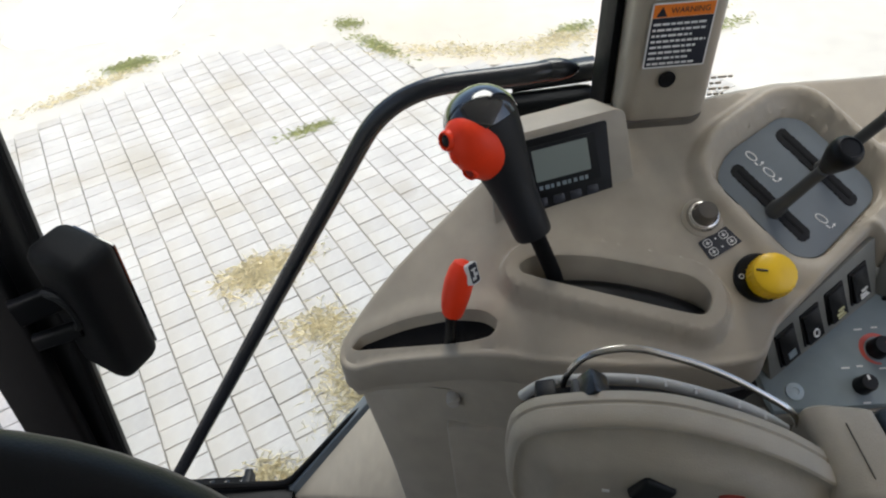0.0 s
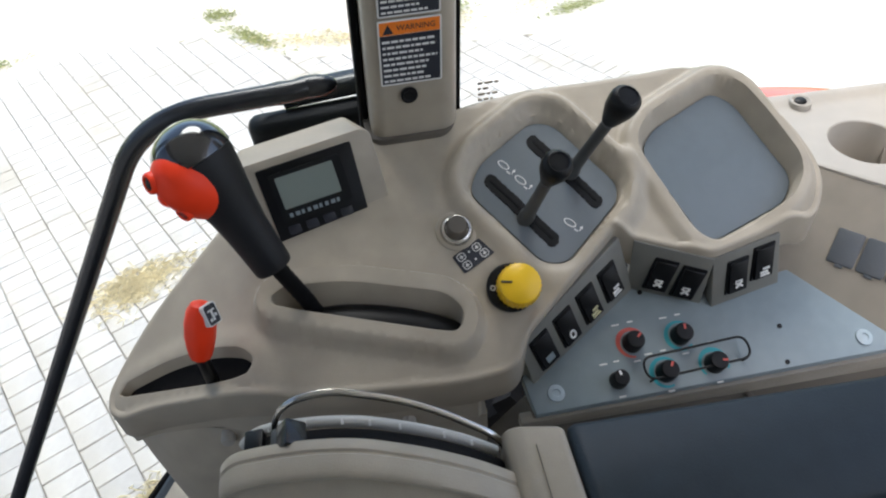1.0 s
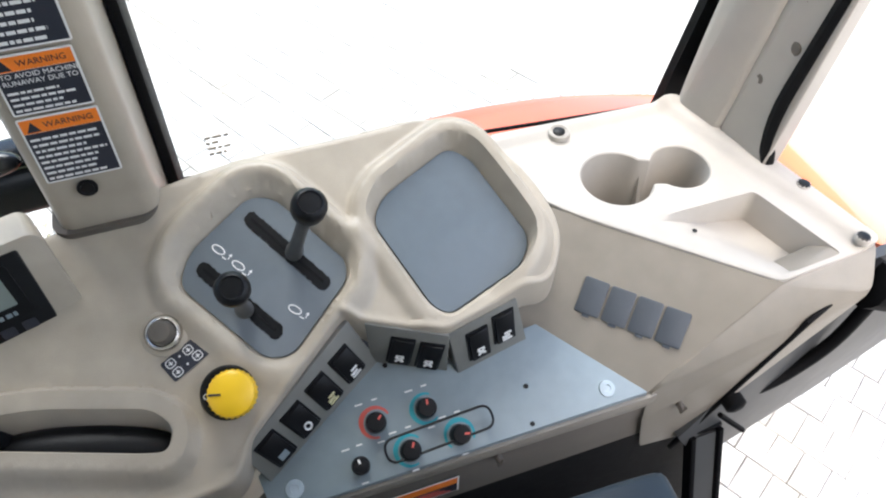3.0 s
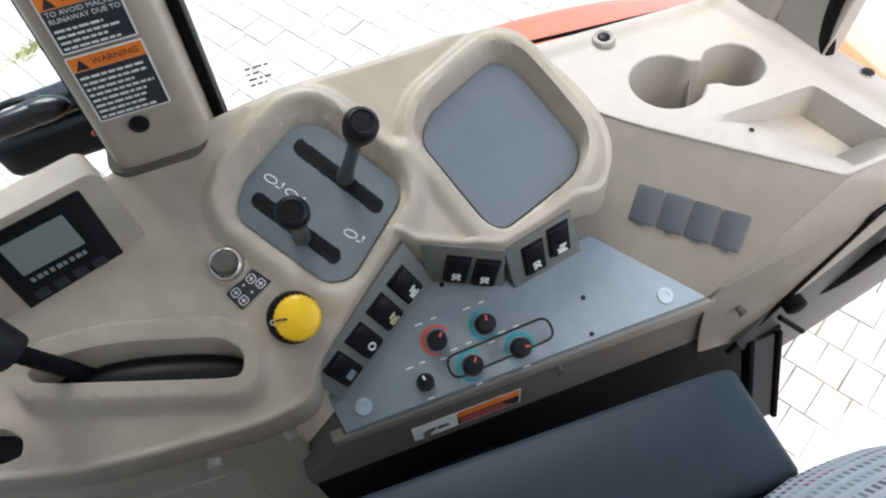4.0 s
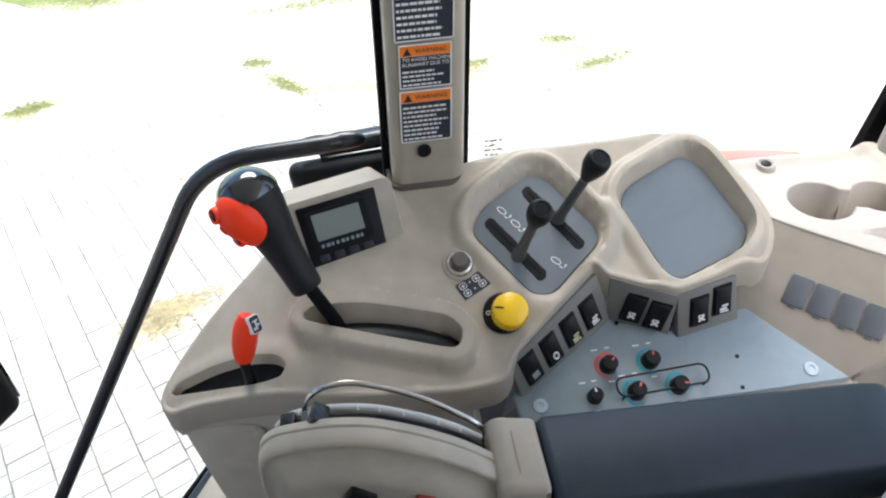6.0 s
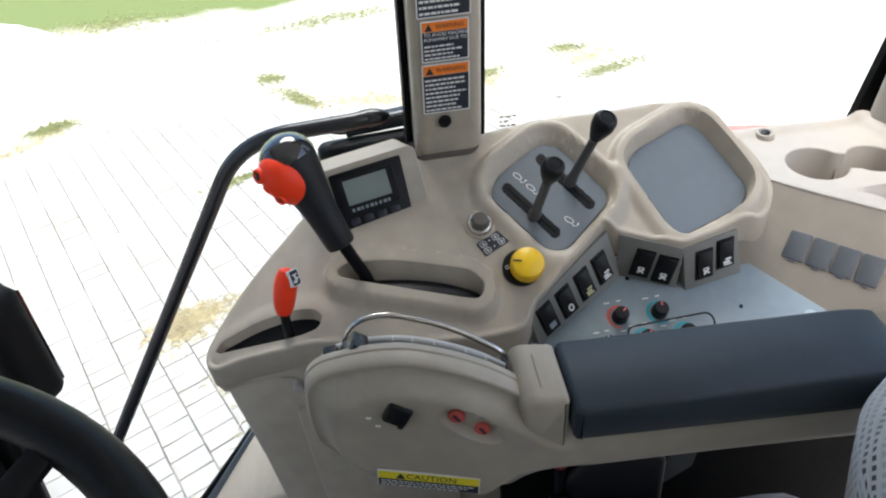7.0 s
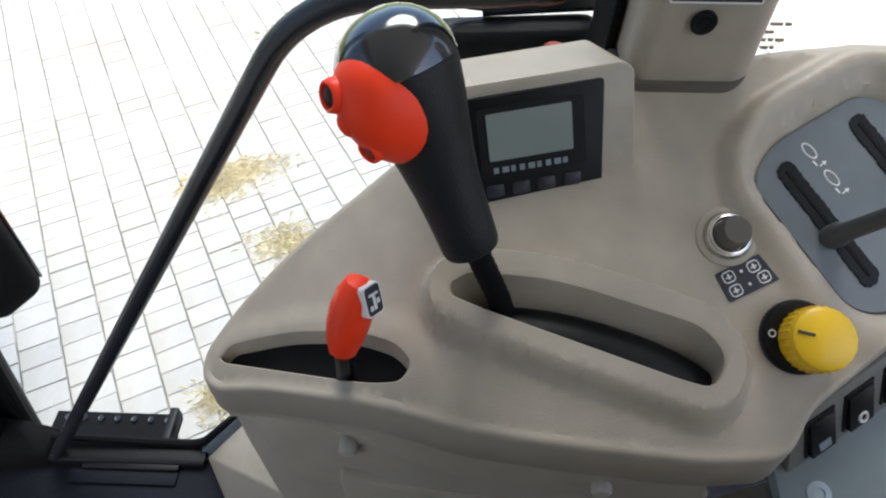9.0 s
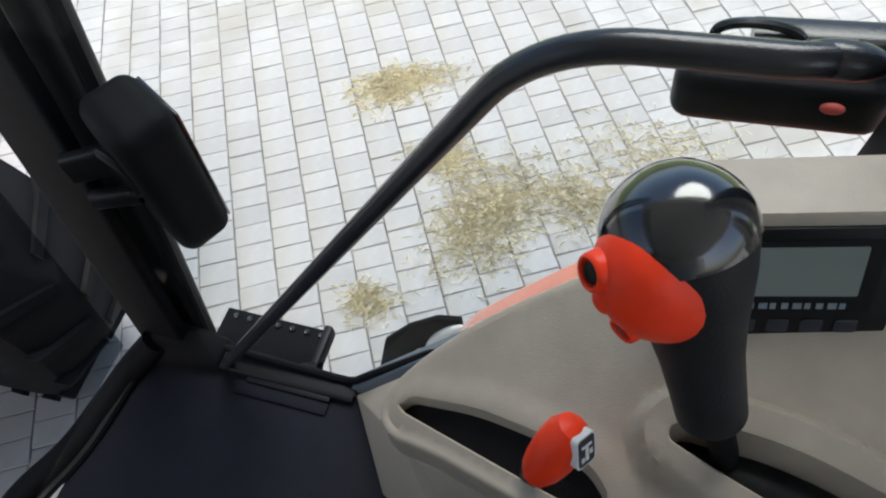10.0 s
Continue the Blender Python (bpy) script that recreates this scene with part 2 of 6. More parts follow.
def thing(name, base, label, category, group="", kind=""):
    ob = new(name)
    ob.location = base
    ob.empty_display_size = 0.05
    PLACE[ob] = Vector(base)
    return tagged(ob, label, category, group, kind)


def finish(name, me, material, parent=None, label="", smooth=True):
    """Links a mesh given in world places as one object, its origin in its middle."""
    co = np.empty(len(me.vertices) * 3)
    me.vertices.foreach_get("co", co)
    co = co.reshape(-1, 3)
    mid = (co.min(0) + co.max(0)) / 2
    me.vertices.foreach_set("co", (co - mid).ravel())
    for one in material if isinstance(material, (list, tuple)) else [material]:
        me.materials.append(one)
    if smooth:
        me.shade_smooth()
        me.set_sharp_from_angle(angle=radians(38))
    me.update()
    ob = new(name, me)
    ob.location = mid
    PLACE[ob] = Vector(mid)
    if parent:
        ob.parent = parent
        ob.matrix_parent_inverse = Matrix.Translation(-PLACE[parent])
    return tagged(ob, label)


def part(name, bm, material, parent=None, label="", smooth=True):
    me = bpy.data.meshes.new(name)
    bmesh.ops.recalc_face_normals(bm, faces=bm.faces)
    bm.to_mesh(me)
    bm.free()
    return finish(name, me, material, parent, label, smooth)


def moved(bm, m):
    bmesh.ops.transform(bm, matrix=m, verts=bm.verts)
    return bm


def joined(*all_bm):
    out = bmesh.new()
    for b in all_bm:
        me = bpy.data.meshes.new("tmp")
        b.to_mesh(me)
        out.from_mesh(me)
        bpy.data.meshes.remove(me)
        b.free()
    return out


def box(x0, y0, z0, x1, y1, z1, bevel=0.0, seg=2):
    bm = bmesh.new()
    bmesh.ops.create_cube(bm, size=1)
    bmesh.ops.transform(bm, matrix=Matrix.Translation(((x0 + x1) / 2, (y0 + y1) / 2, (z0 + z1) / 2)) @ Matrix.Diagonal((x1 - x0, y1 - y0, z1 - z0, 1)), verts=bm.verts)
    if bevel:
        bmesh.ops.bevel(bm, geom=bm.edges[:], offset=bevel, segments=seg, affect="EDGES", profile=0.5)
    return bm


def fillet(points, radius, steps=5):
    """The polygon with rounded corners; radius is one number or one for each corner."""
    out, n = [], len(points)
    for i, p in enumerate(points):
        r = radius[i] if isinstance(radius, (list, tuple)) else radius
        p, a, b = Vector(p), Vector(points[i - 1]), Vector(points[(i + 1) % n])
        u, v = a - p, b - p
        cut = min(r, u.length * 0.48, v.length * 0.48)
        if cut < 1e-5:
            out.append(tuple(p))
            continue
        s, e = p + u.normalized() * cut, p + v.normalized() * cut
        for k in range(steps + 1):
            t = k / steps
            out.append(tuple(s * (1 - t) ** 2 + p * 2 * t * (1 - t) + e * t * t))
    return out


def prism(outline, z0, z1, bevel=0.0, seg=2):
    """A solid over a plan outline, its top edge rounded."""
    bm = bmesh.new()
    f = bm.faces.new([bm.verts.new((x, y, z0)) for x, y in outline])
    up = bmesh.ops.extrude_face_region(bm, geom=[f])
    top = [v for v in up["geom"] if isinstance(v, bmesh.types.BMVert)]
    bmesh.ops.translate(bm, vec=(0, 0, z1 - z0), verts=top)
    bmesh.ops.recalc_face_normals(bm, faces=bm.faces)
    if bevel:
        tops = set(top)
        bmesh.ops.bevel(bm, geom=[e for e in bm.edges if e.verts[0] in tops and e.verts[1] in tops], offset=bevel, segments=seg, affect="EDGES", profile=0.5)
    return bm


def lathe(profile, steps=32):
    """A body turned round z; profile: (radius, z) from below to above."""
    bm = bmesh.new()
    rings = []
    for r, z in profile:
        if r < 1e-6:
            rings.append([bm.verts.new((0, 0, z))])
        else:
            rings.append([bm.verts.new((r * math.cos(2 * math.pi * k / steps), r * math.sin(2 * math.pi * k / steps), z)) for k in range(steps)])
    for a, b in zip(rings, rings[1:]):
        for k in range(steps):
            j = (k + 1) % steps
            vs = [a[k % len(a)], a[j % len(a)], b[j % len(b)], b[k % len(b)]]
            vs = list(dict.fromkeys(vs))
            if len(vs) > 2:
                bm.faces.new(vs)
    for ring in (rings[0], rings[-1]):
        if len(ring) > 2:
            bm.faces.new(ring)
    return bm


def sweep(path, radii, steps=14, squash=(1, 1), closed=False, side=None):
    """A tube along a path with a radius at each point."""
    bm = bmesh.new()
    pts = [Vector(p) for p in path]
    n = len(pts)
    rings, ref = [], Vector(side) if side else Vector((0, 0, 1))
    for i, p in enumerate(pts):
        a, b = (pts[i - 1] if i or closed else p), (pts[(i + 1) % n] if i < n - 1 or closed else p)
        d = (b - a).normalized()
        u = d.cross(ref)
        u = u.normalized() if u.length > 1e-4 else d.orthogonal().normalized()
        v = u.cross(d)
        if not side:
            ref = v
        r = radii[i] if isinstance(radii, (list, tuple)) else radii
        rings.append([bm.verts.new(p + u * r * squash[0] * math.cos(2 * math.pi * k / steps) + v * r * squash[1] * math.sin(2 * math.pi * k / steps)) for k in range(steps)])
    for a, b in zip(rings, rings[1:] + ([rings[0]] if closed else [])):
        for k in range(steps):
            j = (k + 1) % steps
            bm.faces.new((a[k], a[j], b[j], b[k]))
    if not closed:
        bm.faces.new(rings[0])
        bm.faces.new(rings[-1])
    return bm


def bent(points, radius, steps=6):
    """A path with rounded corners, in space."""
    out = [Vector(points[0])]
    for a, p, b in zip(points, points[1:], points[2:]):
        a, p, b = Vector(a), Vector(p), Vector(b)
        cut = min(radius, (a - p).length * 0.48, (b - p).length * 0.48)
        s, e = p + (a - p).normalized() * cut, p + (b - p).normalized() * cut
        out += [s * (1 - t) ** 2 + p * 2 * t * (1 - t) + e * t * t for t in (k / steps for k in range(steps + 1))]
    return out + [Vector(points[-1])]


def ball(centre, radii, u=24, v=14, power=1.0):
    bm = bmesh.new()
    bmesh.ops.create_uvsphere(bm, u_segments=u, v_segments=v, radius=1)
    for w in bm.verts:
        for k in range(3):
            w.co[k] = math.copysign(abs(w.co[k]) ** power, w.co[k]) * radii[k] + centre[k]
    return bm


def hull(points, bevel=0.0, seg=2):
    bm = bmesh.new()
    for p in points:
        bm.verts.new(p)
    got = bmesh.ops.convex_hull(bm, input=bm.verts[:])
    bmesh.ops.delete(bm, geom=list({g for g in got["geom_interior"] + got["geom_unused"] if isinstance(g, bmesh.types.BMVert) and g.is_valid}), context="VERTS")
    bmesh.ops.dissolve_limit(bm, angle_limit=radians(2), verts=bm.verts[:], edges=bm.edges[:])
    if bevel:
        bmesh.ops.bevel(bm, geom=bm.edges[:], offset=bevel, segments=seg, affect="EDGES", profile=0.5, clamp_overlap=True)
    return bm


def lettering(name, text, size, m, material, parent, label="", align="CENTER"):
    """Raised flat letters in the plane of the pose m."""
    cu = bpy.data.curves.new(name, "FONT")
    cu.body, cu.size, cu.align_x, cu.align_y, cu.extrude = text, size, align, "CENTER", 0.0001
    cu.resolution_u = 2
    tmp = bpy.data.objects.new("tmp", cu)
    scene.collection.objects.link(tmp)
    bpy.context.view_layer.update()
    me = bpy.data.meshes.new_from_object(tmp.evaluated_get(bpy.context.evaluated_depsgraph_get()))
    bpy.data.objects.remove(tmp)
    bpy.data.curves.remove(cu)
    me.transform(m)
    me.name = name
    return finish(name, me, material, parent, label, smooth=False)


def basis(origin, right, up):
    """The pose whose x runs along right and whose y runs near up."""
    r = Vector(right).normalized()
    nrm = r.cross(Vector(up)).normalized()
    u = nrm.cross(r)
    m = Matrix((r, u, nrm)).transposed().to_4x4()
    m.translation = origin
    return m


def inside(px, py, poly):
    q = np.asarray(poly)
    a, b = q, np.roll(q, -1, 0)
    hit = np.zeros(np.shape(px), bool)
    for (x0, y0), (x1, y1) in zip(a, b):
        if y0 != y1:
            hit ^= ((y0 > py) != (y1 > py)) & (px < (x1 - x0) * (py - y0) / (y1 - y0) + x0)
    return hit


def distance(px, py, poly):
    """How far points lie outside a polygon; minus inside."""
    q = np.asarray(poly)
    best = np.full(np.shape(px), 1e9)
    for (x0, y0), (x1, y1) in zip(q, np.roll(q, -1, 0)):
        dx, dy = x1 - x0, y1 - y0
        t = np.clip(((px - x0) * dx + (py - y0) * dy) / (dx * dx + dy * dy + 1e-12), 0, 1)
        best = np.minimum(best, np.hypot(px - x0 - t * dx, py - y0 - t * dy))
    return np.where(inside(px, py, poly), -best, best)


def dense(poly, step):
    out = []
    for a, b in zip(poly, poly[1:] + poly[:1]):
        k = max(1, int(math.dist(a, b) / step))
        out += [(a[0] + (b[0] - a[0]) * i / k, a[1] + (b[1] - a[1]) * i / k) for i in range(k)]
    return out


def grown(poly, d):
    """The polygon moved outwards by d."""
    q = np.asarray(poly)
    t = np.roll(q, -1, 0) - np.roll(q, 1, 0)
    t = t / (np.linalg.norm(t, axis=1, keepdims=True) + 1e-12)
    area = np.sum(q[:, 0] * np.roll(q[:, 1], -1) - q[:, 1] * np.roll(q[:, 0], -1))
    nrm = np.stack([t[:, 1], -t[:, 0]], 1) * (1 if area > 0 else -1)
    return [tuple(p) for p in q + nrm * d]


def shell(outline, holes, rings, height, step, skirt, wells):
    """A moulded sheet: height(x, y) over the outline, with a rolled edge and a skirt below it, and open wells."""
    from mathutils.geometry import delaunay_2d_cdt
    outline, holes = dense(outline, step), [dense(h, step) for h in holes]
    xs = np.arange(min(p[0] for p in outline), max(p[0] for p in outline), step)
    ys = np.arange(min(p[1] for p in outline), max(p[1] for p in outline), step)
    gx, gy = (g.ravel() for g in np.meshgrid(xs, ys))
    gx = gx + (np.arange(len(gx)) // len(xs) % 2) * step / 2
    keep = distance(gx, gy, outline) < -step * 0.5
    for h in holes:
        keep &= distance(gx, gy, h) > step * 0.5
    rings = [dense(r, step) for r in rings]
    for r in rings:
        q = np.asarray(r)
        near = np.min(np.hypot(gx[:, None] - q[None, :, 0], gy[:, None] - q[None, :, 1]), axis=1)
        keep &= near > step * 0.6
    pts, edges = [], []
    for loop in [outline] + holes + rings:
        o = len(pts)
        pts += loop
        edges += [(o + i, o + (i + 1) % len(loop)) for i in range(len(loop))]
    pts += list(zip(gx[keep], gy[keep]))
    vs, _, fs, _, _, _ = delaunay_2d_cdt([Vector(p) for p in pts], edges, [], 0, 1e-6)
    v2 = np.array([tuple(v) for v in vs])
    f = np.array([tuple(t) for t in fs])
    c = v2[f].mean(1)
    ok = inside(c[:, 0], c[:, 1], outline)
    for h in holes:
        ok &= ~inside(c[:, 0], c[:, 1], h)
    f = f[ok]
    verts = [(x, y, z) for (x, y), z in zip(v2, height(v2[:, 0], v2[:, 1]))]
    faces = [tuple(int(i) for i in t) for t in f]

    def band(loops):
        o = len(verts)
        n = len(loops[0])
        for lp in loops:
            verts.extend(lp)
        for k in range(len(loops) - 1):
            for i in range(n):
                j = (i + 1) % n
                faces.append((o + k * n + i, o + k * n + j, o + (k + 1) * n + j, o + (k + 1) * n + i))

    q = np.asarray(outline)
    top = height(q[:, 0], q[:, 1])
    loops = []
    for out, down in skirt:
        g = np.asarray(grown(outline, out))
        zz = top - down if down < 1 else np.full(len(q), down - 10)
        loops.append([(x, y, z) for (x, y), z in zip(g, zz)])
    band(loops)
    for h, (depth, taper) in zip(holes, wells):
        q = np.asarray(h)
        top = height(q[:, 0], q[:, 1])
        loops = []
        for inn, down in ((0, 0), (-0.0015, 0.0012), (-0.002, 0.004), (-0.002 - taper, depth)):
            g = np.asarray(grown(h, inn))
            loops.append([(x, y, z) for (x, y), z in zip(g, top - down)])
        band(loops)
    me = bpy.data.meshes.new("shell")
    me.from_pydata([tuple(map(float, v)) for v in verts], [], faces)
    bm = bmesh.new()
    bm.from_mesh(me)
    bpy.data.meshes.remove(me)
    bmesh.ops.remove_doubles(bm, verts=bm.verts, dist=1e-5)
    return bm


# ---- ground ----
def ground():
    bm = bmesh.new()
    bmesh.ops.create_grid(bm, x_segments=60, y_segments=60, size=400)
    ob = part("ground", bm, YARD, None, smooth=False)
    ob.location.z = -0.0085
    return tagged(ob, "pale dusty concrete yard running out to grass", "ground", kind="structure")


ground()

# ---- cab: floor, roof, pillars, glass ----
floor = part("floor", joined(box(-0.86, -1.0, 1.30, 0.80, 0.63, 1.40, 0.004), box(0.795, -1.0, 1.30, 1.17, 0.05, 1.40), box(-0.62, 0.575, 1.40, -0.42, 0.60, 1.406, 0.002)), FLOORMAT)
tagged(floor, "black rubber cab floor mat", "floor", kind="structure")
# roof lining added out of view; its edges set how much sky enters
ceiling = part("ceiling", box(-0.78, -1.05, 3.05, 0.90, 0.76, 3.13, 0.02), HEADLINER)
tagged(ceiling, "pale unseen cab roof lining cut back to admit light", "ceiling", kind="structure")


def beam(a, b, width, depth, out=(0, 1, 0), bevel=0.008):
    """A bar with a rounded rectangular section from a to b."""
    a, b = Vector(a), Vector(b)
    d = (b - a).normalized()
    v = (Vector(out) - d * Vector(out).dot(d)).normalized()
    u = v.cross(d)
    sec = fillet([(-width / 2, -depth / 2), (width / 2, -depth / 2), (width / 2, depth / 2), (-width / 2, depth / 2)], bevel, 4)
    bm = prism(sec, 0, (b - a).length)
    m = Matrix((u, v, d)).transposed().to_4x4()
    m.translation = a
    return moved(bm, m)


# side window with its black seal
window_1 = thing("window_1", (-0.2, 0.645, 1.40), "clear cab side door glass in a black rubber seal", "window", kind="structure")
SIDE = [(-0.70, 1.435), (-0.385, 1.422), (-0.20, 1.662), (0.02, 1.84), (0.19, 2.0), (0.19, 3.05), (-0.62, 3.05)]
bm = bmesh.new()
for y in (0.655, 0.660):
    vs = [bm.verts.new((x, y, z)) for x, z in SIDE]
    bm.faces.new(vs)
pane = part("pane", bm, GLASS, window_1, smooth=False)
pane.visible_shadow = False
part("window_seal", sweep(bent([(x, 0.648, z) for x, z in [(-0.66, 1.435)] + SIDE[1:3] + [(-0.08, 1.785)]], 0.03), 0.008, 8), RUBBER, window_1)
part("window_sill", joined(beam((-0.70, 0.635, 1.395), (-0.375, 0.635, 1.395), 0.045, 0.05), box(-0.60, 0.60, 1.40, -0.42, 0.622, 1.412, 0.003)), BLACK, window_1)
part("frame_rail", beam((-0.385, 0.65, 1.390), (-0.12, 0.65, 1.755), 0.03, 0.03, bevel=0.004), MATPAD, window_1, "grey sloping frame rail")

window_2 = thing("window_2", (0.6, 0.66, 2.2), "clear rear quarter glass in a black rubber seal", "window", kind="structure")
REAR = [(0.29, 2.25), (0.94, 2.235), (0.955, 3.05), (0.29, 3.05)]
bm = bmesh.new()
for y in (0.655, 0.660):
    bm.faces.new([bm.verts.new((x, y, z)) for x, z in REAR])
pane = part("pane", bm, GLASS, window_2, smooth=False)
pane.visible_shadow = False
part("window_seal", joined(sweep([(0.292, 0.65, 3.05), (0.292, 0.65, 2.24)], 0.008, 8), sweep([(0.29, 0.650, 2.254), (0.94, 0.650, 2.199)], 0.0026, 8), sweep([(0.940, 0.65, 2.197), (0.95, 0.65, 3.05)], 0.008, 8)), RUBBER, window_2)
part("corner_gusset", hull([(0.90, y, 2.199) for y in (0.64, 0.654)] + [(0.952, y, 2.195) for y in (0.64, 0.654)] + [(0.925, y, 2.235) for y in (0.64, 0.654)] + [(0.955, y, 2.40) for y in (0.64, 0.654)] + [(0.932, y, 2.40) for y in (0.64, 0.654)]), RUBBER, window_2)

# faint maker's marks on the rear glass
for k, words in enumerate(((0.006, 0.010, 0.005), (0.004, 0.007), (0.009, 0.004, 0.007), (0.005, 0.006, 0.003))):
    x = 0.334
    for w in words:
        part("printed_bar", box(x, 0.6525, 2.2985 - k * 0.0075, x + w, 0.6545, 2.3012 - k * 0.0075), PRINTGREY, window_2)
        x += w + 0.0022

# front corner pillar
pillar_1 = thing("pillar_1", (-0.70, 0.66, 1.40), "black steel front corner pillar", "pillar", kind="structure")
part("post", beam((-0.770, 0.682, 1.38), (-0.610, 0.882, 3.06), 0.085, 0.042, bevel=0.015), BLACK, pillar_1)
part("foot", hull([(-0.875, 0.57, 1.37), (-0.655, 0.60, 1.37), (-0.655, 0.675, 1.37), (-0.86, 0.675, 1.37), (-0.85, 0.585, 1.425), (-0.665, 0.61, 1.425), (-0.665, 0.67, 1.425), (-0.83, 0.67, 1.47), (-0.74, 0.67, 1.47), (-0.80, 0.62, 1.46)], 0.006), RUBBER, pillar_1)
part("inner_trim", beam((-0.800, 0.640, 1.40), (-0.700, 0.815, 3.06), 0.11, 0.03, bevel=0.01), RUBBER, pillar_1)
part("door_seal", sweep([(-0.728, 0.675, 1.41), (-0.570, 0.875, 3.05)], 0.010, 8), RUBBER, pillar_1)

# windscreen and its sill
window_3 = thing("window_3", (-0.87, 0.0, 1.4), "windscreen with dimmed glass above a black sill", "window", kind="structure")
bm = bmesh.new()
bm.faces.new([bm.verts.new(p) for p in ((-0.875, 0.6, 1.43), (-0.875, -1.0, 1.43), (-0.52, -1.0, 3.05), (-0.52, 0.6, 3.05))])
pane = part("pane", bm, DIMGLASS, window_3, smooth=False)
pane.visible_shadow = False
part("window_sill", sweep(bent([(-0.80, 0.62, 1.45), (-0.848, 0.57, 1.405), (-0.875, 0.385, 1.40), (-0.93, 0.28, 1.40), (-0.94, -1.0, 1.40)], 0.06), 0.030, 12), RUBBER, window_3)
part("sill_lip", sweep(bent([(-0.80, 0.60, 1.425), (-0.83, 0.56, 1.41), (-0.845, 0.385, 1.405), (-0.89, 0.27, 1.405), (-0.90, -1.0, 1.405)], 0.06), 0.010, 8), BLACK, window_3)

# the far side and the back of the cab: plain unseen walls added to shape light
# closed and pale, so that it bounces window light onto the armrest
wall_west = part("wall_west", box(-0.86, -1.04, 1.30, 1.15, -1.0, 3.06, 0.01), WALLGREY)
tagged(wall_west, "plain unseen far side wall, pale to bounce light", "wall", kind="structure")
wall_back = part("wall_back", box(1.16, -1.0, 1.30, 1.20, 0.05, 2.15, 0.01), DARKGREY)
tagged(wall_back, "plain dark unseen back wall added below the rear opening", "wall", kind="structure")


# ---- centre pillar with labels ----
pillar_2 = thing("pillar_2", (0.24, 0.58, 2.28), "beige plastic-covered centre pillar with printed warning labels", "pillar", kind="structure")
PIL = fillet([(0.196, 0.545), (0.206, 0.5365), (0.274, 0.5365), (0.286, 0.547), (0.290, 0.63), (0.194, 0.63)], [0.008, 0.008, 0.008, 0.01, 0.01, 0.01], 4)
part("cover", prism(PIL, 2.24, 3.06), BEIGE, pillar_2)
# dark band added as the contact shade where pillar meets console
part("base_gasket", prism(grown(PIL, 0.0025), 2.28, 2.3225), DARKTAN, pillar_2, "dark contact-shade band at the pillar base")
part("door_seal", joined(box(0.186, 0.575, 2.24, 0.194, 0.64, 3.06, 0.002), box(0.2905, 0.60, 2.26, 0.301, 0.65, 3.06, 0.002)), RUBBER, pillar_2)


FACE_Y = pose(0, 0, 0, 90, 0, 0)
# nearly flat disc; black colour gives the shade inside the screw recess
part("screw_hole", moved(lathe([(0.0085, -0.001), (0.0085, 0.0008), (0.006, 0.001), (0.0055, 0.0004), (0, 0.0004)], 20), Matrix.Translation((0.2405, 0.5362, 2.369)) @ FACE_Y), BLACK, pillar_2, "screw recess blacked for its shade")


def label_plate(parent, x0, x1, z0, z1, y, header, title, bold, rows, seed):
    """One warning label: plate, header band with its word, bold lines, then rows of unreadable print."""
    rnd = random.Random(seed)
    up = Matrix.Translation((0, y, 0)) @ FACE_Y
    plate = part("warning_label", moved(prism(fillet([(x0, z0), (x1, z0), (x1, z1), (x0, z1)], 0.002, 3), 0, 0.0005), up), WHITE, parent, "white-edged warning label")
    e = 0.0016
    lo = z1 - header if header else z1 - e
    part("field", moved(prism([(x0 + e, z0 + e), (x1 - e, z0 + e), (x1 - e, lo), (x0 + e, lo)], 0.0005, 0.0008), up), NAVY, plate)
    if header:
        part("header", moved(prism([(x0 + e, lo + 0.0004), (x1 - e, lo + 0.0004), (x1 - e, z1 - e), (x0 + e, z1 - e)], 0.0005, 0.0008), up), WARN, plate)
        mid = (lo + z1 - e) / 2
        s = header * 0.34
        part("triangle", moved(prism([(x0 + 0.0045, mid - s), (x0 + 0.0045 + 2.1 * s, mid - s), (x0 + 0.0045 + 1.05 * s, mid + s * 0.9)], 0.0008, 0.001), up), NAVY, plate)
        lettering("title", title, header * 0.52, up @ Matrix.Translation(((x0 + x1) / 2 + 0.006, mid, 0.0009)), NAVY, plate)
    z = lo - 0.0035
    for text in bold:
        lettering("bold_line", text, 0.0058, up @ Matrix.Translation((x0 + 0.0035, z, 0.0009)), WHITE, plate, align="LEFT")
        z -= 0.0058
    step = (z - z0 - e) / max(1, rows)
    for k in range(rows):
        x = x0 + 0.0035
        end = x1 - 0.004 - rnd.random() * 0.016
        bars = []
        zz = z - step * 0.45
        while x < end:
            w = rnd.uniform(0.003, 0.008)
            bars.append(prism([(x, zz - step * 0.2), (min(x + w, end), zz - step * 0.2), (min(x + w, end), zz + step * 0.2), (x, zz + step * 0.2)], 0.0008, 0.00095))
            x += w + 0.0012
        if bars:
            part("print_row", moved(joined(*bars), up), WHITE, plate)
        z -= step


label_plate(pillar_2, 0.2135, 0.2735, 2.3825, 2.4475, 0.5362, 0.0145, "WARNING", [], 8, 1)
label_plate(pillar_2, 0.2145, 0.2730, 2.4505, 2.5010, 0.5362, 0.0135, "WARNING", ["TO AVOID MACHINE", "RUNAWAY DUE TO"], 4, 2)
label_plate(pillar_2, 0.2105, 0.2755, 2.5045, 2.6150, 0.5362, 0.0, "", [], 15, 3)



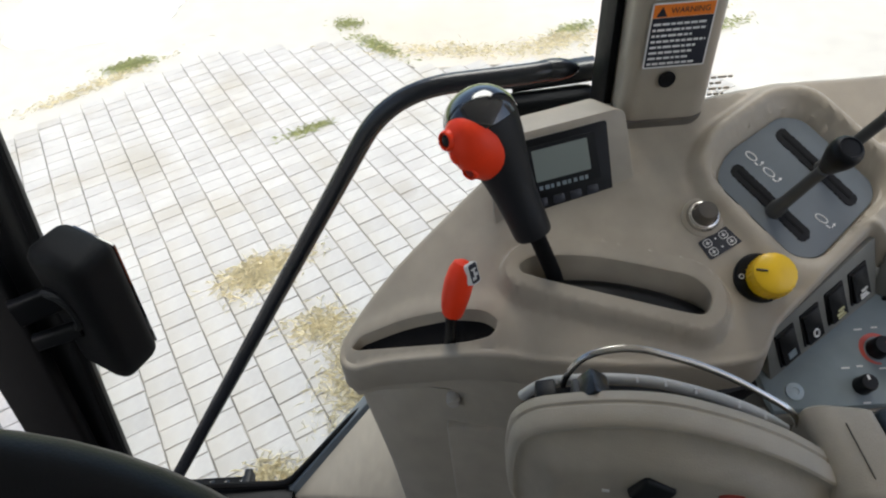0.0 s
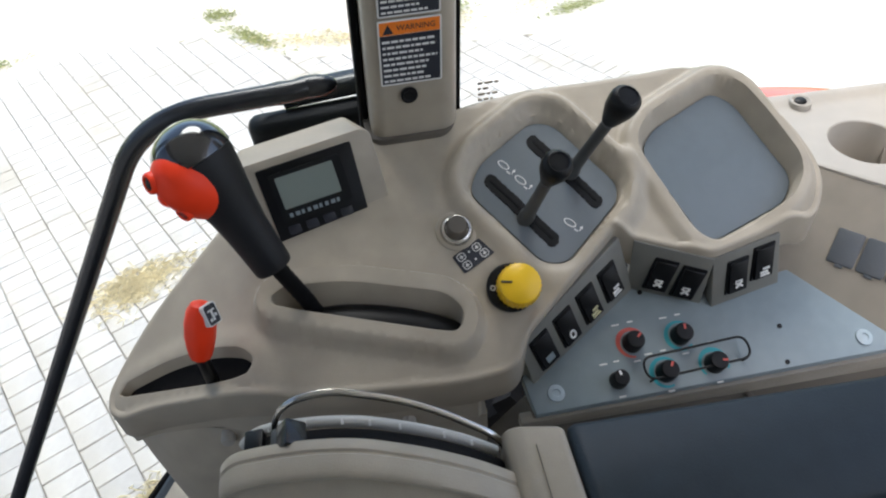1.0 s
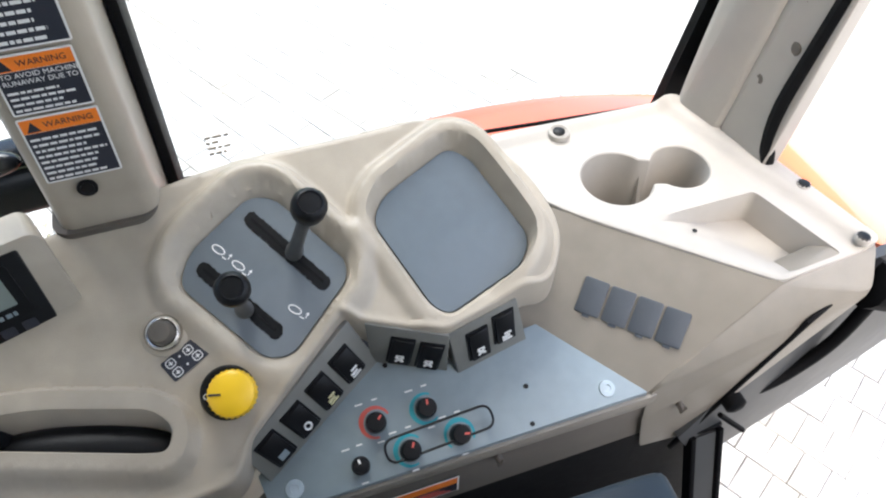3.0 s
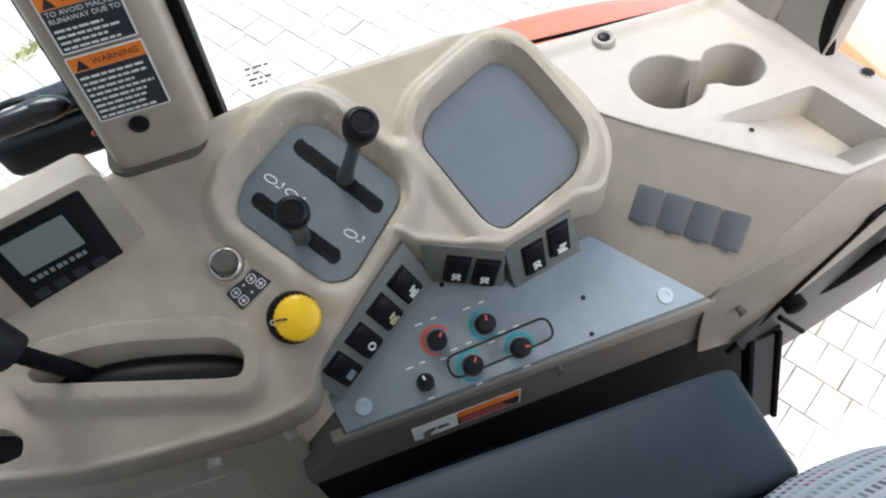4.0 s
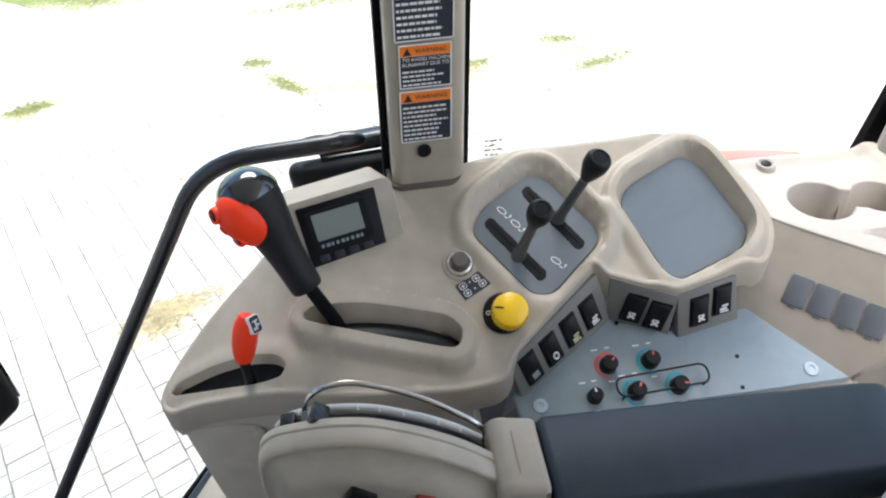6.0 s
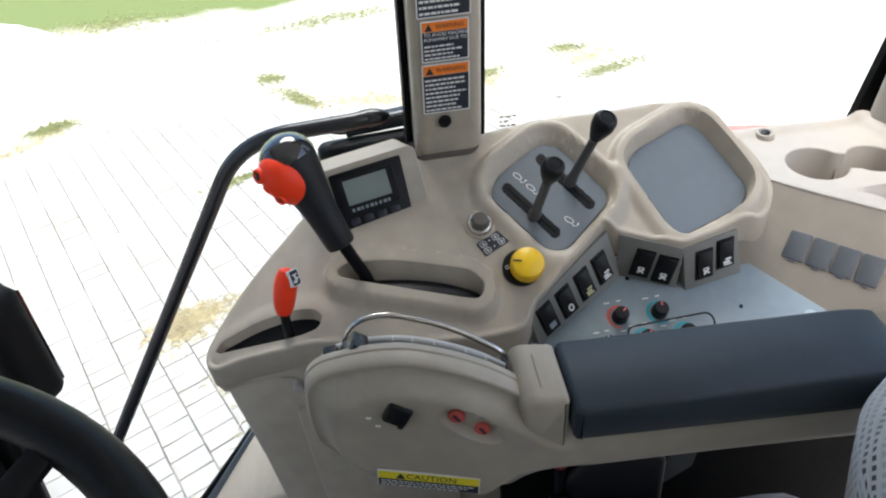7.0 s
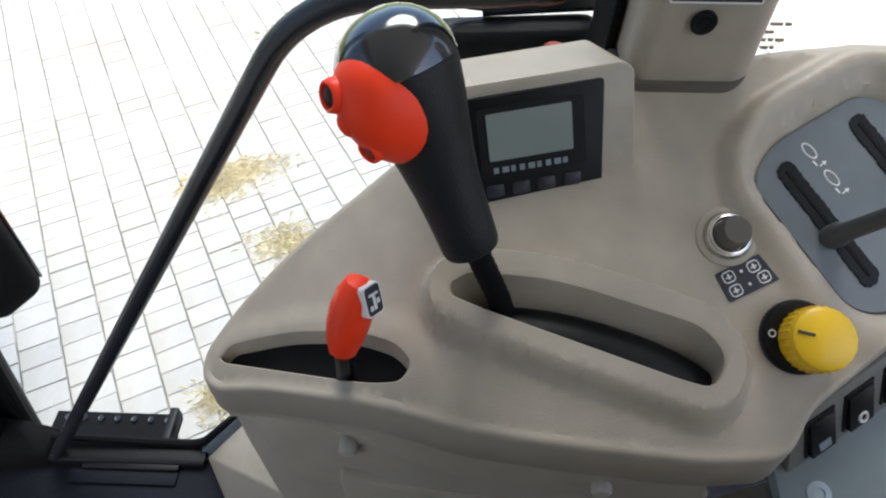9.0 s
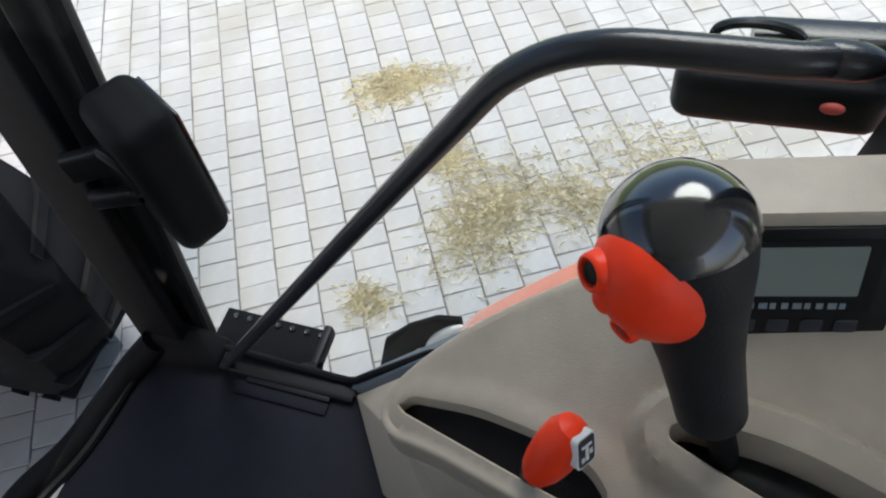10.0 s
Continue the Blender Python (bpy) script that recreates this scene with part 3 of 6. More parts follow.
def lean(ob):
    """Tips the pillar's pieces a little backwards and outwards with height."""
    for v in ob.data.vertices if ob.data else ():
        k = max(0.0, ob.location.z + v.co.z - 2.345)
        v.co.x += 0.055 * k
        v.co.y += 0.03 * k
    for c in ob.children:
        lean(c)


lean(pillar_2)

# rear corner pillar
pillar_3 = thing("pillar_3", (1.0, 0.62, 2.24), "pale moulded rear corner pillar with bolts", "pillar", kind="structure")
part("cover", hull([(0.895, 0.605, 2.225), (0.912, 0.540, 2.225), (0.932, 0.622, 2.30), (0.933, 0.552, 2.33), (0.950, 0.640, 2.42), (0.946, 0.555, 2.42), (1.03, 0.66, 3.06), (1.03, 0.57, 3.06), (0.99, 0.66, 2.225), (0.99, 0.545, 2.225), (1.08, 0.66, 3.06), (1.08, 0.57, 3.06)], 0.008, 3), PALE, pillar_3)
part("outer_flange", hull([(0.916, 0.545, 2.225), (0.930, 0.470, 2.225), (0.936, 0.556, 2.30), (0.936, 0.505, 2.31), (0.955, 0.556, 2.43), (0.955, 0.505, 2.44), (1.045, 0.57, 3.06), (1.045, 0.52, 3.06), (0.965, 0.545, 2.225), (0.965, 0.48, 2.225), (1.065, 0.57, 3.06), (1.065, 0.52, 3.06)], 0.006, 3), PALE, pillar_3)
part("door_seal", sweep(bent([(0.945, 0.462, 2.20), (0.936, 0.492, 2.29), (0.962, 0.496, 2.44), (1.055, 0.51, 3.06)], 0.06, 5), 0.009, 8), RUBBER, pillar_3)
for x, y, z in ((0.937, 0.532, 2.322), (0.947, 0.512, 2.372), (0.952, 0.530, 2.415)):
    part("bolt", moved(lathe([(0.0075, -0.003), (0.0075, 0.003), (0.004, 0.004), (0, 0.003)], 12), Matrix.Translation((x, y, z)) @ pose(0, 0, 0, 0, -90, 0)), DARKTAN, pillar_3)


# ---- side console ----
SLOPE = 0.55


def smooth01(t):
    t = np.clip(t, 0, 1)
    return t * t * (3 - 2 * t)


PLATE = fillet([(0.283, 0.478), (0.300, 0.506), (0.366, 0.542), (0.392, 0.536), (0.445, 0.466), (0.441, 0.447), (0.372, 0.396), (0.345, 0.400)], [0.014, 0.014, 0.014, 0.014, 0.012, 0.012, 0.014, 0.012], 6)
TRAYPAD = fillet([(0.472, 0.492), (0.490, 0.514), (0.570, 0.545), (0.592, 0.530), (0.630, 0.444), (0.612, 0.420), (0.524, 0.394), (0.508, 0.406)], [0.02, 0.016, 0.026, 0.026, 0.022, 0.022, 0.016, 0.016], 6)
WELL = fillet([(0.078, 0.404), (0.092, 0.412), (0.150, 0.409), (0.246, 0.384), (0.262, 0.366), (0.252, 0.347), (0.232, 0.351), (0.166, 0.370), (0.100, 0.389), (0.080, 0.396)], [0.006, 0.01, 0.03, 0.02, 0.016, 0.012, 0.01, 0.03, 0.01, 0.006], 5)
SLIT = fillet([(-0.108, 0.4110), (-0.096, 0.419), (-0.04, 0.412), (0.015, 0.396), (0.046, 0.379), (0.0585, 0.364), (0.050, 0.3535), (0.030, 0.3575), (-0.035, 0.3810), (-0.101, 0.4050)], [0.006, 0.008, 0.02, 0.02, 0.012, 0.010, 0.010, 0.010, 0.03, 0.008], 5)
DECK = fillet(
    [(-0.116, 0.404), (-0.104, 0.394), (-0.069, 0.386), (-0.030, 0.373), (0.014, 0.358), (0.055, 0.341), (0.085, 0.332), (0.15, 0.325), (0.25, 0.318), (0.296, 0.322), (0.312, 0.349), (0.4235, 0.4265), (0.441, 0.4175), (0.5165, 0.3880), (0.592, 0.4025), (0.630, 0.404), (0.657, 0.446), (0.640, 0.500), (0.600, 0.550), (0.552, 0.570), (0.46, 0.566), (0.38, 0.568), (0.30, 0.560), (0.235, 0.545), (0.12, 0.528), (0.07, 0.501), (0.0, 0.482), (-0.05, 0.464), (-0.092, 0.440), (-0.113, 0.420)],
    [0.010, 0.010, 0.02, 0.03, 0.03, 0.03, 0.03, 0.05, 0.03, 0.012, 0.01, 0.01, 0.008, 0.006, 0.01, 0.02, 0.03, 0.03, 0.03, 0.03, 0.05, 0.05, 0.05, 0.05, 0.04, 0.03, 0.04, 0.04, 0.03, 0.015], 5)


def deck_base(x, y):
    z = 2.264 + SLOPE * (y - 0.44)
    s = np.maximum(0, 0.075 - x)
    z = z - 0.66 * (np.sqrt(s * s + 0.02 ** 2) - 0.02) - 0.006 * smooth01(s / 0.08)
    return z


def deck_height(x, y):
    x, y = np.asarray(x, float), np.asarray(y, float)
    z = deck_base(x, y)
    upper = smooth01((y - 0.39) / 0.12)
    right = smooth01((x - 0.36) / 0.06)
    d = distance(x, y, PLATE)
    lift = 0.004 + 0.013 * np.clip(0.75 * upper + 0.35 * right, 0, 1)
    ring = smooth01(1 - np.maximum(0, d - 0.013) / 0.016)
    z = z + lift * ring * (d > 0) * smooth01(d / 0.011 + 0.1)
    z = np.where(d <= 0, z - 0.006 * smooth01(-d / 0.003) + lift * 0.2 * smooth01(1 + d / 0.003), z)
    d = distance(x, y, TRAYPAD)
    lift = 0.006 + 0.010 * smooth01((x - 0.56) / 0.06) + 0.006 * upper
    ring = smooth01(1 - np.maximum(0, d - 0.012) / 0.014)
    z = z + lift * ring * (d > 0) * smooth01(d / 0.006 + 0.2)
    z = np.where(d <= 0, z - 0.008 * smooth01(-d / 0.003) + lift * 0.2 * smooth01(1 + d / 0.003), z)
    d = distance(x, y, WELL)
    z = z + 0.013 * smooth01(1 - np.maximum(0, d - 0.0125) / 0.0075)
    d = distance(x, y, SLIT)
    z = z + 0.004 * smooth01(1 - np.maximum(0, d) / 0.02)
    return z


def on_deck(x, y, lift=0.0):
    """The pose on the deck's slope at a plan place."""
    z = float(deck_base(np.array([x]), np.array([y]))[0])
    m = pose(0, 0, 0, math.degrees(math.atan(SLOPE)), 0, 0)
    return Matrix.Translation((x, y, z)) @ m @ Matrix.Translation((0, 0, lift))


console = thing("side_console", (0.2, 0.46, 1.40), "beige moulded tractor side console with levers and switches", "console")
part("deck", shell(DECK, [WELL, SLIT], [PLATE, grown(PLATE, -0.003), grown(PLATE, 0.006), grown(PLATE, 0.0125), TRAYPAD, grown(TRAYPAD, -0.003), grown(TRAYPAD, 0.005), grown(TRAYPAD, 0.0115), grown(WELL, 0.006), grown(WELL, 0.0122), grown(WELL, 0.0165), grown(WELL, 0.0205)], deck_height, 0.0036,
     [(0, 0), (0.003, 0.0003), (0.0053, 0.0013), (0.0066, 0.0030), (0.007, 0.0055), (0.007, 0.0400), (0.0055, 0.0430), (0.0, 0.0450)], [(0.07, 0.004), (0.09, 0.002)]), BEIGE, console)
boot = ball((0, 0, 0), (0.088, 0.023, 0.019), 28, 14)
moved(boot, Matrix.Translation((0.180, 0.3790, 2.2105)) @ pose(0, 0, 0, 28, 6, -14))
part("lever_boot", boot, BLACK, console, "domed black lever cover")


def plan_solid(outline, top, bottom, bevel=0.0):
    """A solid whose top and bottom heights follow functions of the plan."""
    bm = prism(outline, 0, 1, 0)
    for v in bm.verts:
        v.co.z = top(v.co.x, v.co.y) if v.co.z > 0.5 else bottom(v.co.x, v.co.y)
    if bevel:
        bmesh.ops.bevel(bm, geom=bm.edges[:], offset=bevel, segments=3, affect="EDGES", profile=0.5, clamp_overlap=True)
    return bm


base_z = lambda x, y: float(deck_base(np.array([x]), np.array([y]))[0])
part("well_floor", plan_solid(grown(WELL, 0.001), lambda x, y: base_z(x, y) - 0.022, lambda x, y: base_z(x, y) - 0.04), SLOT, console)
part("slit_floor", plan_solid(grown(SLIT, 0.001), lambda x, y: base_z(x, y) - 0.0125, lambda x, y: base_z(x, y) - 0.03), SLOT, console)

# leg under the deck, down to the floor
band_top = lambda x, y: base_z(x, y) - 0.034
front_edge = [(-0.1195, 0.404), (-0.106, 0.3885), (-0.071, 0.380), (-0.032, 0.367), (0.012, 0.352), (0.053, 0.3355), (0.083, 0.3265), (0.15, 0.3195), (0.26, 0.3140), (0.26, 0.55), (0.12, 0.518), (0.0, 0.465), (-0.05, 0.449), (-0.105, 0.428)]
band_path = dense(front_edge, 0.012)
band_strip = band_path[:next(i for i, p in enumerate(band_path) if p[0] > 0.258) + 1]
inner_strip = [(x + 0.004, y + 0.004) for x, y in band_strip]
part("side_band", plan_solid(band_strip + inner_strip[::-1], band_top, lambda x, y: min(2.126, base_z(x, y) - 0.0430)), BEIGE, console)


def stacked(levels):
    """A closed solid under the deck through plan outlines of equal count, from the top down."""
    bm = bmesh.new()
    loops = [[bm.verts.new((x, y, min(z, base_z(x, y) - 0.0415))) for x, y in pts] for z, pts in levels]
    n = len(loops[0])
    for a, b in zip(loops, loops[1:]):
        for i in range(n):
            bm.faces.new((a[i], a[(i + 1) % n], b[(i + 1) % n], b[i]))
    bm.faces.new(loops[0][::-1])
    bm.faces.new(loops[-1])
    bmesh.ops.recalc_face_normals(bm, faces=bm.faces[:])
    return bm


def leg_outline(tip, shoulder, middle, near, back):
    return dense(fillet([tip, shoulder, middle, near, (0.27, 0.3175), (0.27, 0.62), (-0.085, back), (tip[0] - 0.008, min(back, tip[1] + 0.06))], [0.010, 0.03, 0.03, 0.03, 0.002, 0.002, 0.01, 0.01], 5), 1.0)


LEG = [(2.124, (-0.106, 0.392), (-0.066, 0.380), (0.010, 0.355), (0.055, 0.336), 0.47),
       (2.095, (-0.104, 0.390), (-0.066, 0.373), (0.005, 0.350), (0.055, 0.334), 0.47),
       (2.060, (-0.097, 0.380), (-0.060, 0.361), (0.000, 0.345), (0.055, 0.332), 0.49),
       (2.010, (-0.087, 0.369), (-0.050, 0.350), (0.000, 0.340), (0.055, 0.330), 0.52),
       (1.950, (-0.079, 0.362), (-0.044, 0.344), (0.000, 0.337), (0.055, 0.330), 0.55),
       (1.850, (-0.073, 0.358), (-0.038, 0.341), (0.000, 0.335), (0.055, 0.330), 0.60),
       (1.700, (-0.074, 0.357), (-0.040, 0.340), (0.000, 0.334), (0.055, 0.329), 0.62),
       (1.410, (-0.078, 0.357), (-0.044, 0.340), (0.000, 0.334), (0.055, 0.329), 0.62)]
part("leg", stacked([(z, leg_outline(*rest)) for z, *rest in LEG]), BEIGE, console)
part("kick_panel", hull([(-0.372, 0.628, 1.402), (-0.262, 0.467, 1.402), (-0.06, 0.37, 1.402), (-0.06, 0.625, 1.402), (-0.372, 0.628, 1.412), (-0.21, 0.628, 1.655), (-0.06, 0.625, 1.868), (-0.262, 0.467, 1.412), (-0.06, 0.40, 1.80)], 0.004, 2), BEIGE, console)
cover = part("access_cover", hull([(x, y + d + (0.006 if z > 2 else 0.0), z) for d in (0.0, 0.014) for x, y in ((-0.006, 0.3320), (0.055, 0.3245), (0.20, 0.3155)) for z in (1.62, 2.078)], 0.004, 3), BEIGE, console)
part("clip", moved(lathe([(0.007, -0.006), (0.0075, 0.004), (0.006, 0.007), (0, 0.008)], 16), Matrix.Translation((0.004, 0.3510, 2.114)) @ FACE_Y), PALE, console, "small pale push clip")
part("clip", moved(lathe([(0.007, -0.006), (0.0075, 0.004), (0.006, 0.007), (0, 0.008)], 16), Matrix.Translation((0.19, 0.3170, 2.140)) @ FACE_Y), PALE, console, "small pale push clip")
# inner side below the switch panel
# tan wall, its colour lowered to stand for the shade under the panel
part("side_wall", hull([(0.255, 0.298, 2.05), (0.312, 0.298, 2.128), (0.722, 0.298, 2.126), (0.78, 0.298, 2.02), (0.255, 0.298, 2.02), (0.255, 0.33, 2.05), (0.312, 0.33, 2.128), (0.722, 0.33, 2.126), (0.78, 0.33, 2.02), (0.255, 0.33, 2.02)], 0.003), DARKTAN, console, "tan side wall darkened for shade")
# beige lip; the shade on it is part of its colour
part("panel_lip", hull([(0.300, 0.2965, 2.1275), (0.300, 0.2965, 2.112), (0.728, 0.2965, 2.104), (0.728, 0.2965, 2.1275), (0.300, 0.310, 2.1275), (0.300, 0.310, 2.112), (0.728, 0.310, 2.104), (0.728, 0.310, 2.1275)], 0.002), SHADEBEIGE, console, "shade-darkened beige edge under the grey panel")
# black sheet that stands for deep shade in the gap beside the seat
part("lower_wall", hull([(x, y, z) for y in (0.300, 0.33) for x, z in ((0.258, 2.0195), (0.78, 2.0195), (1.00, 1.60), (1.00, 1.41), (0.258, 1.41))]), RUBBER, console, "lower side wall blacked for the shade beside the seat")

# lever plate
lever_plate = part("lever_plate", plan_solid(grown(PLATE, -0.004), lambda x, y: float(deck_base(np.array([x]), np.array([y]))[0]) - 0.0035, lambda x, y: float(deck_base(np.array([x]), np.array([y]))[0]) - 0.012), PLATEGREY, console, "grey lever plate with two slots")


def slot_piece(a, b, w, parent):
    a, b = Vector(a), Vector(b)
    d = (b - a).normalized()
    nrm = Vector((-d.y, d.x))
    ends = [a - d * 0.0 + nrm * w, a - d * 0.0 - nrm * w, b - nrm * w, b + nrm * w]
    poly = dense(fillet([tuple(e) for e in ends], w * 0.95, 6), 0.0016)
    poly = [(x + random.uniform(-1, 1) * 0.0006, y + random.uniform(-1, 1) * 0.0006) for x, y in poly]
    f = lambda x, y: float(deck_base(np.array([x]), np.array([y]))[0])
    rim = part("slot", plan_solid(poly, lambda x, y: f(x, y) - 0.0024, lambda x, y: f(x, y) - 0.006), BLACK, parent, "black brush-lined slot")
    lipa, lipb = a + d * w * 0.8, b - d * w * 0.8
    part("brush_gap", plan_solid([tuple(lipa + nrm * 0.0012), tuple(lipa - nrm * 0.0012), tuple(lipb - nrm * 0.0012), tuple(lipb + nrm * 0.0012)], lambda x, y: f(x, y) - 0.0019, lambda x, y: f(x, y) - 0.003), SLOT, rim)


slot_piece((0.3085, 0.4905), (0.3655, 0.4180), 0.0068, lever_plate)
slot_piece((0.3615, 0.5225), (0.4185, 0.4470), 0.0068, lever_plate)


def implement_mark(x, y, turn, parent):
    """A small printed sign: an outlined implement with an arrow and dots."""
    m = on_deck(x, y, -0.0031) @ pose(0, 0, 0, 0, 0, turn) @ Matrix.Diagonal((1.15, 1.15, 1, 1))
    bits = []
    loop = [(0.0045 * math.cos(a) * 1.25 - 0.004, 0.0028 * math.sin(a), 0) for a in np.linspace(0, 2 * math.pi, 18, endpoint=False)]
    bits.append(sweep(loop, 0.0006, 4, closed=True))
    bits.append(prism([(0.002, -0.0035), (0.006, -0.0035), (0.006, -0.0025), (0.002, -0.0025)], 0, 0.0004))
    bits.append(prism([(0.0055, 0.001), (0.0085, 0.001), (0.007, 0.0035)], 0, 0.0004))
    bits.append(prism([(0.0066, -0.002), (0.0074, -0.002), (0.0074, 0.001), (0.0066, 0.001)], 0, 0.0004))
    part("printed_sign", moved(joined(*bits), m), WHITE, parent)


implement_mark(0.3320, 0.4955, -50, lever_plate)
implement_mark(0.3460, 0.4785, -50, lever_plate)
implement_mark(0.3865, 0.4315, -44, lever_plate)

part("tray_mat", plan_solid(grown(TRAYPAD, -0.0035), lambda x, y: float(deck_base(np.array([x]), np.array([y]))[0]) - 0.0035, lambda x, y: float(deck_base(np.array([x]), np.array([y]))[0]) - 0.010), MATPAD, console, "blue-grey rubber tray mat")


def knob_lever(base, top, ball_r, name, label):
    """A black lever with a rounded knob, standing in its slot."""
    base, top = Vector(base), Vector(top)
    d = (top - base).normalized()
    body = thing(name, tuple(base), label, "lever", "levers in the grey plate")
    m = basis(base, d.orthogonal(), d)
    turn = d.to_track_quat("Z", "Y").to_matrix().to_4x4()
    ln = (top - base).length
    part("stem", moved(lathe([(0.0085, -0.008), (0.0085, 0.012), (0.0065, 0.018), (0.0058, ln * 0.5), (0.0058, ln * 0.75)], 16), Matrix.Translation(base) @ turn), STEMGREY, body)
    r = ball_r
    part("knob", moved(lathe([(0, ln - 2.0 * r), (0.55 * r, ln - 1.95 * r), (0.74 * r, ln - 1.3 * r), (0.95 * r, ln - 0.55 * r), (1.0 * r, ln - 0.2 * r), (1.0 * r, ln + 0.30 * r), (0.95 * r, ln + 0.48 * r), (0.74 * r, ln + 0.72 * r), (0.66 * r, ln + 0.74 * r), (0.60 * r, ln + 0.66 * r), (0, ln + 0.70 * r)], 16), Matrix.Translation(base) @ turn), BLACK, body)
    return body


knob_lever((0.339, 0.447, 2.262), (0.346, 0.385, 2.375), 0.0136, "control_lever", "black lever with rounded knob in the grey plate")
knob_lever((0.395, 0.483, 2.282), (0.416, 0.425, 2.401), 0.0144, "control_lever", "black lever with rounded knob in the grey plate")

# socket, decal and yellow knob
m = on_deck(0.267, 0.4425)
socket = part("socket", moved(lathe([(0.0165, -0.002), (0.0165, 0.004), (0.0150, 0.0065), (0.0140, 0.0066), (0.0140, 0.0078), (0.0125, 0.0084), (0.0118, 0.0078), (0.0112, 0.005)], 32), m), STEEL, console, "round socket with metal collar")
part("socket_boss", moved(lathe([(0.0215, -0.002), (0.0205, 0.0012), (0.0178, 0.0022), (0.0165, 0.0022)], 32), m), BEIGE, socket)
part("cap", moved(lathe([(0.0108, 0.003), (0.0105, 0.017), (0.0088, 0.0205), (0, 0.0212)], 24), m), DARKTAN, socket, "black rubber cap")

m = on_deck(0.2856, 0.4213, 0.0008) @ pose(0, 0, 0, 0, 0, 26.5)
decal = part("decal", moved(prism(fillet([(-0.026, -0.0105), (0.026, -0.0105), (0.026, 0.0105), (-0.026, 0.0105)], 0.002, 3), -0.001, 0.0002), m), NAVY, console, "dark speed-symbol decal")
for x, y in ((-0.0185, 0.0050), (-0.0185, -0.0050), (0.000, 0.0045), (0.003, -0.0048), (0.0185, 0.0042)):
    frame_loop = [(x + u * 0.0040, y + v * 0.0036, 0.0003) for u, v in ((-1, -0.6), (-0.6, -1), (0.6, -1), (1, -0.6), (1, 0.6), (0.6, 1), (-0.6, 1), (-1, 0.6))]
    inner = [prism([(x - 0.0022, y - 0.0008), (x + 0.0022, y - 0.0008), (x + 0.0022, y + 0.0002), (x - 0.0022, y + 0.0002)], 0.0002, 0.0005), prism([(x - 0.0006, y - 0.0018), (x + 0.0008, y - 0.0018), (x + 0.0008, y + 0.0020), (x - 0.0006, y + 0.0020)], 0.0002, 0.00055)]
    part("printed_sign", moved(joined(sweep(frame_loop, 0.0005, 4, closed=True), *inner), m), WHITE, decal)
for x, y in ((-0.009, 0.005), (-0.008, -0.005), (0.011, 0.005)):
    part("printed_dot", moved(lathe([(0.0011, 0.0002), (0, 0.0006)], 10), m @ Matrix.Translation((x, y, 0))), WHITE, decal)

m = on_deck(0.3142, 0.3818)
pto = part("rotary_knob", moved(lathe([(0.0200, 0.006), (0.0208, 0.009), (0.0208, 0.022), (0.0198, 0.0265), (0.0165, 0.0288), (0, 0.0298)], 18), m), YELLOW, console, "yellow ribbed rotary knob")
part("knob_collar", moved(lathe([(0.0245, -0.003), (0.0245, 0.004), (0.0225, 0.0065), (0.0, 0.0065)], 40), m @ Matrix.Translation((-0.0050, 0.0025, 0))), BLACK, pto, "black knob collar")
part("printed_sign", moved(sweep([(-0.0235 + 0.0022 * math.cos(a), 0.004 + 0.0022 * math.sin(a), 0.0066) for a in np.linspace(0, 2 * math.pi, 14, endpoint=False)], 0.0005, 4, closed=True), m), WHITE, pto)
ribs = []
for k in range(28):
    a = 2 * math.pi * k / 28
    ribs.append(moved(box(0.0200, -0.0008, 0.009, 0.0214, 0.0008, 0.022, 0.0003, 1), pose(0, 0, 0, 0, 0, math.degrees(a))))
part("knob_rib", moved(joined(*ribs), m), YELLOW, pto)
part("pointer", moved(box(-0.0185, -0.0009, 0.0285, -0.008, 0.0009, 0.0303, 0.0003, 1), m @ pose(0, 0, 0, 0, 0, -12)), NAVY, pto)

# grey switch panel
PANEL = [(0.316, 0.300), (0.310, 0.336), (0.440, 0.412), (0.462, 0.412), (0.519, 0.386), (0.622, 0.396), (0.716, 0.301)]
pz = lambda x, y: 2.138 + 0.42 * (y - 0.31)
panel = part("switch_panel", plan_solid(PANEL, pz, lambda x, y: pz(x, y) - 0.012, 0.001), GREY, console, "flat grey climate and lighting panel")


def on_panel(x, y, lift=0.0):
    return Matrix.Translation((x, y, pz(x, y))) @ pose(0, 0, 0, math.degrees(math.atan(0.42)), 0, 0) @ Matrix.Translation((0, 0, lift))


def panel_knob(x, y, r, ring, mark, turn):
    m = on_panel(x, y)
    if ring:
        arc = [(r * 1.45 * math.cos(a), r * 1.45 * math.sin(a), 0.0003) for a in np.linspace(radians(turn), radians(turn + 250), 26)]
        part("colour_ring", moved(sweep(arc, [0.0026 - 0.0016 * abs(k / 12.5 - 1) for k in range(26)], 4, squash=(1, 0.15)), m), ring, panel)
    kb = part("panel_knob", moved(lathe([(r * 1.05, 0.0), (r, 0.003), (r * 0.95, 0.0145), (r * 0.83, 0.0165), (0, 0.0170)], 28), m), BLACK, panel, "small black rotary knob")
    part("pointer", moved(box(r * 0.25, -0.001, 0.0160, r * 0.75, 0.001, 0.0176), m @ pose(0, 0, 0, 0, 0, turn + 20)), mark, kb)
    for dx, dy, w in ((-r * 1.2, r * 2.1, 0.008), (r * 0.4, r * 2.2, 0.006), (0.0, -r * 1.9, 0.007)):
        part("printed_sign", moved(box(dx - w / 2, dy - 0.0008, 0, dx + w / 2, dy + 0.0008, 0.0004), m), WHITE, panel)


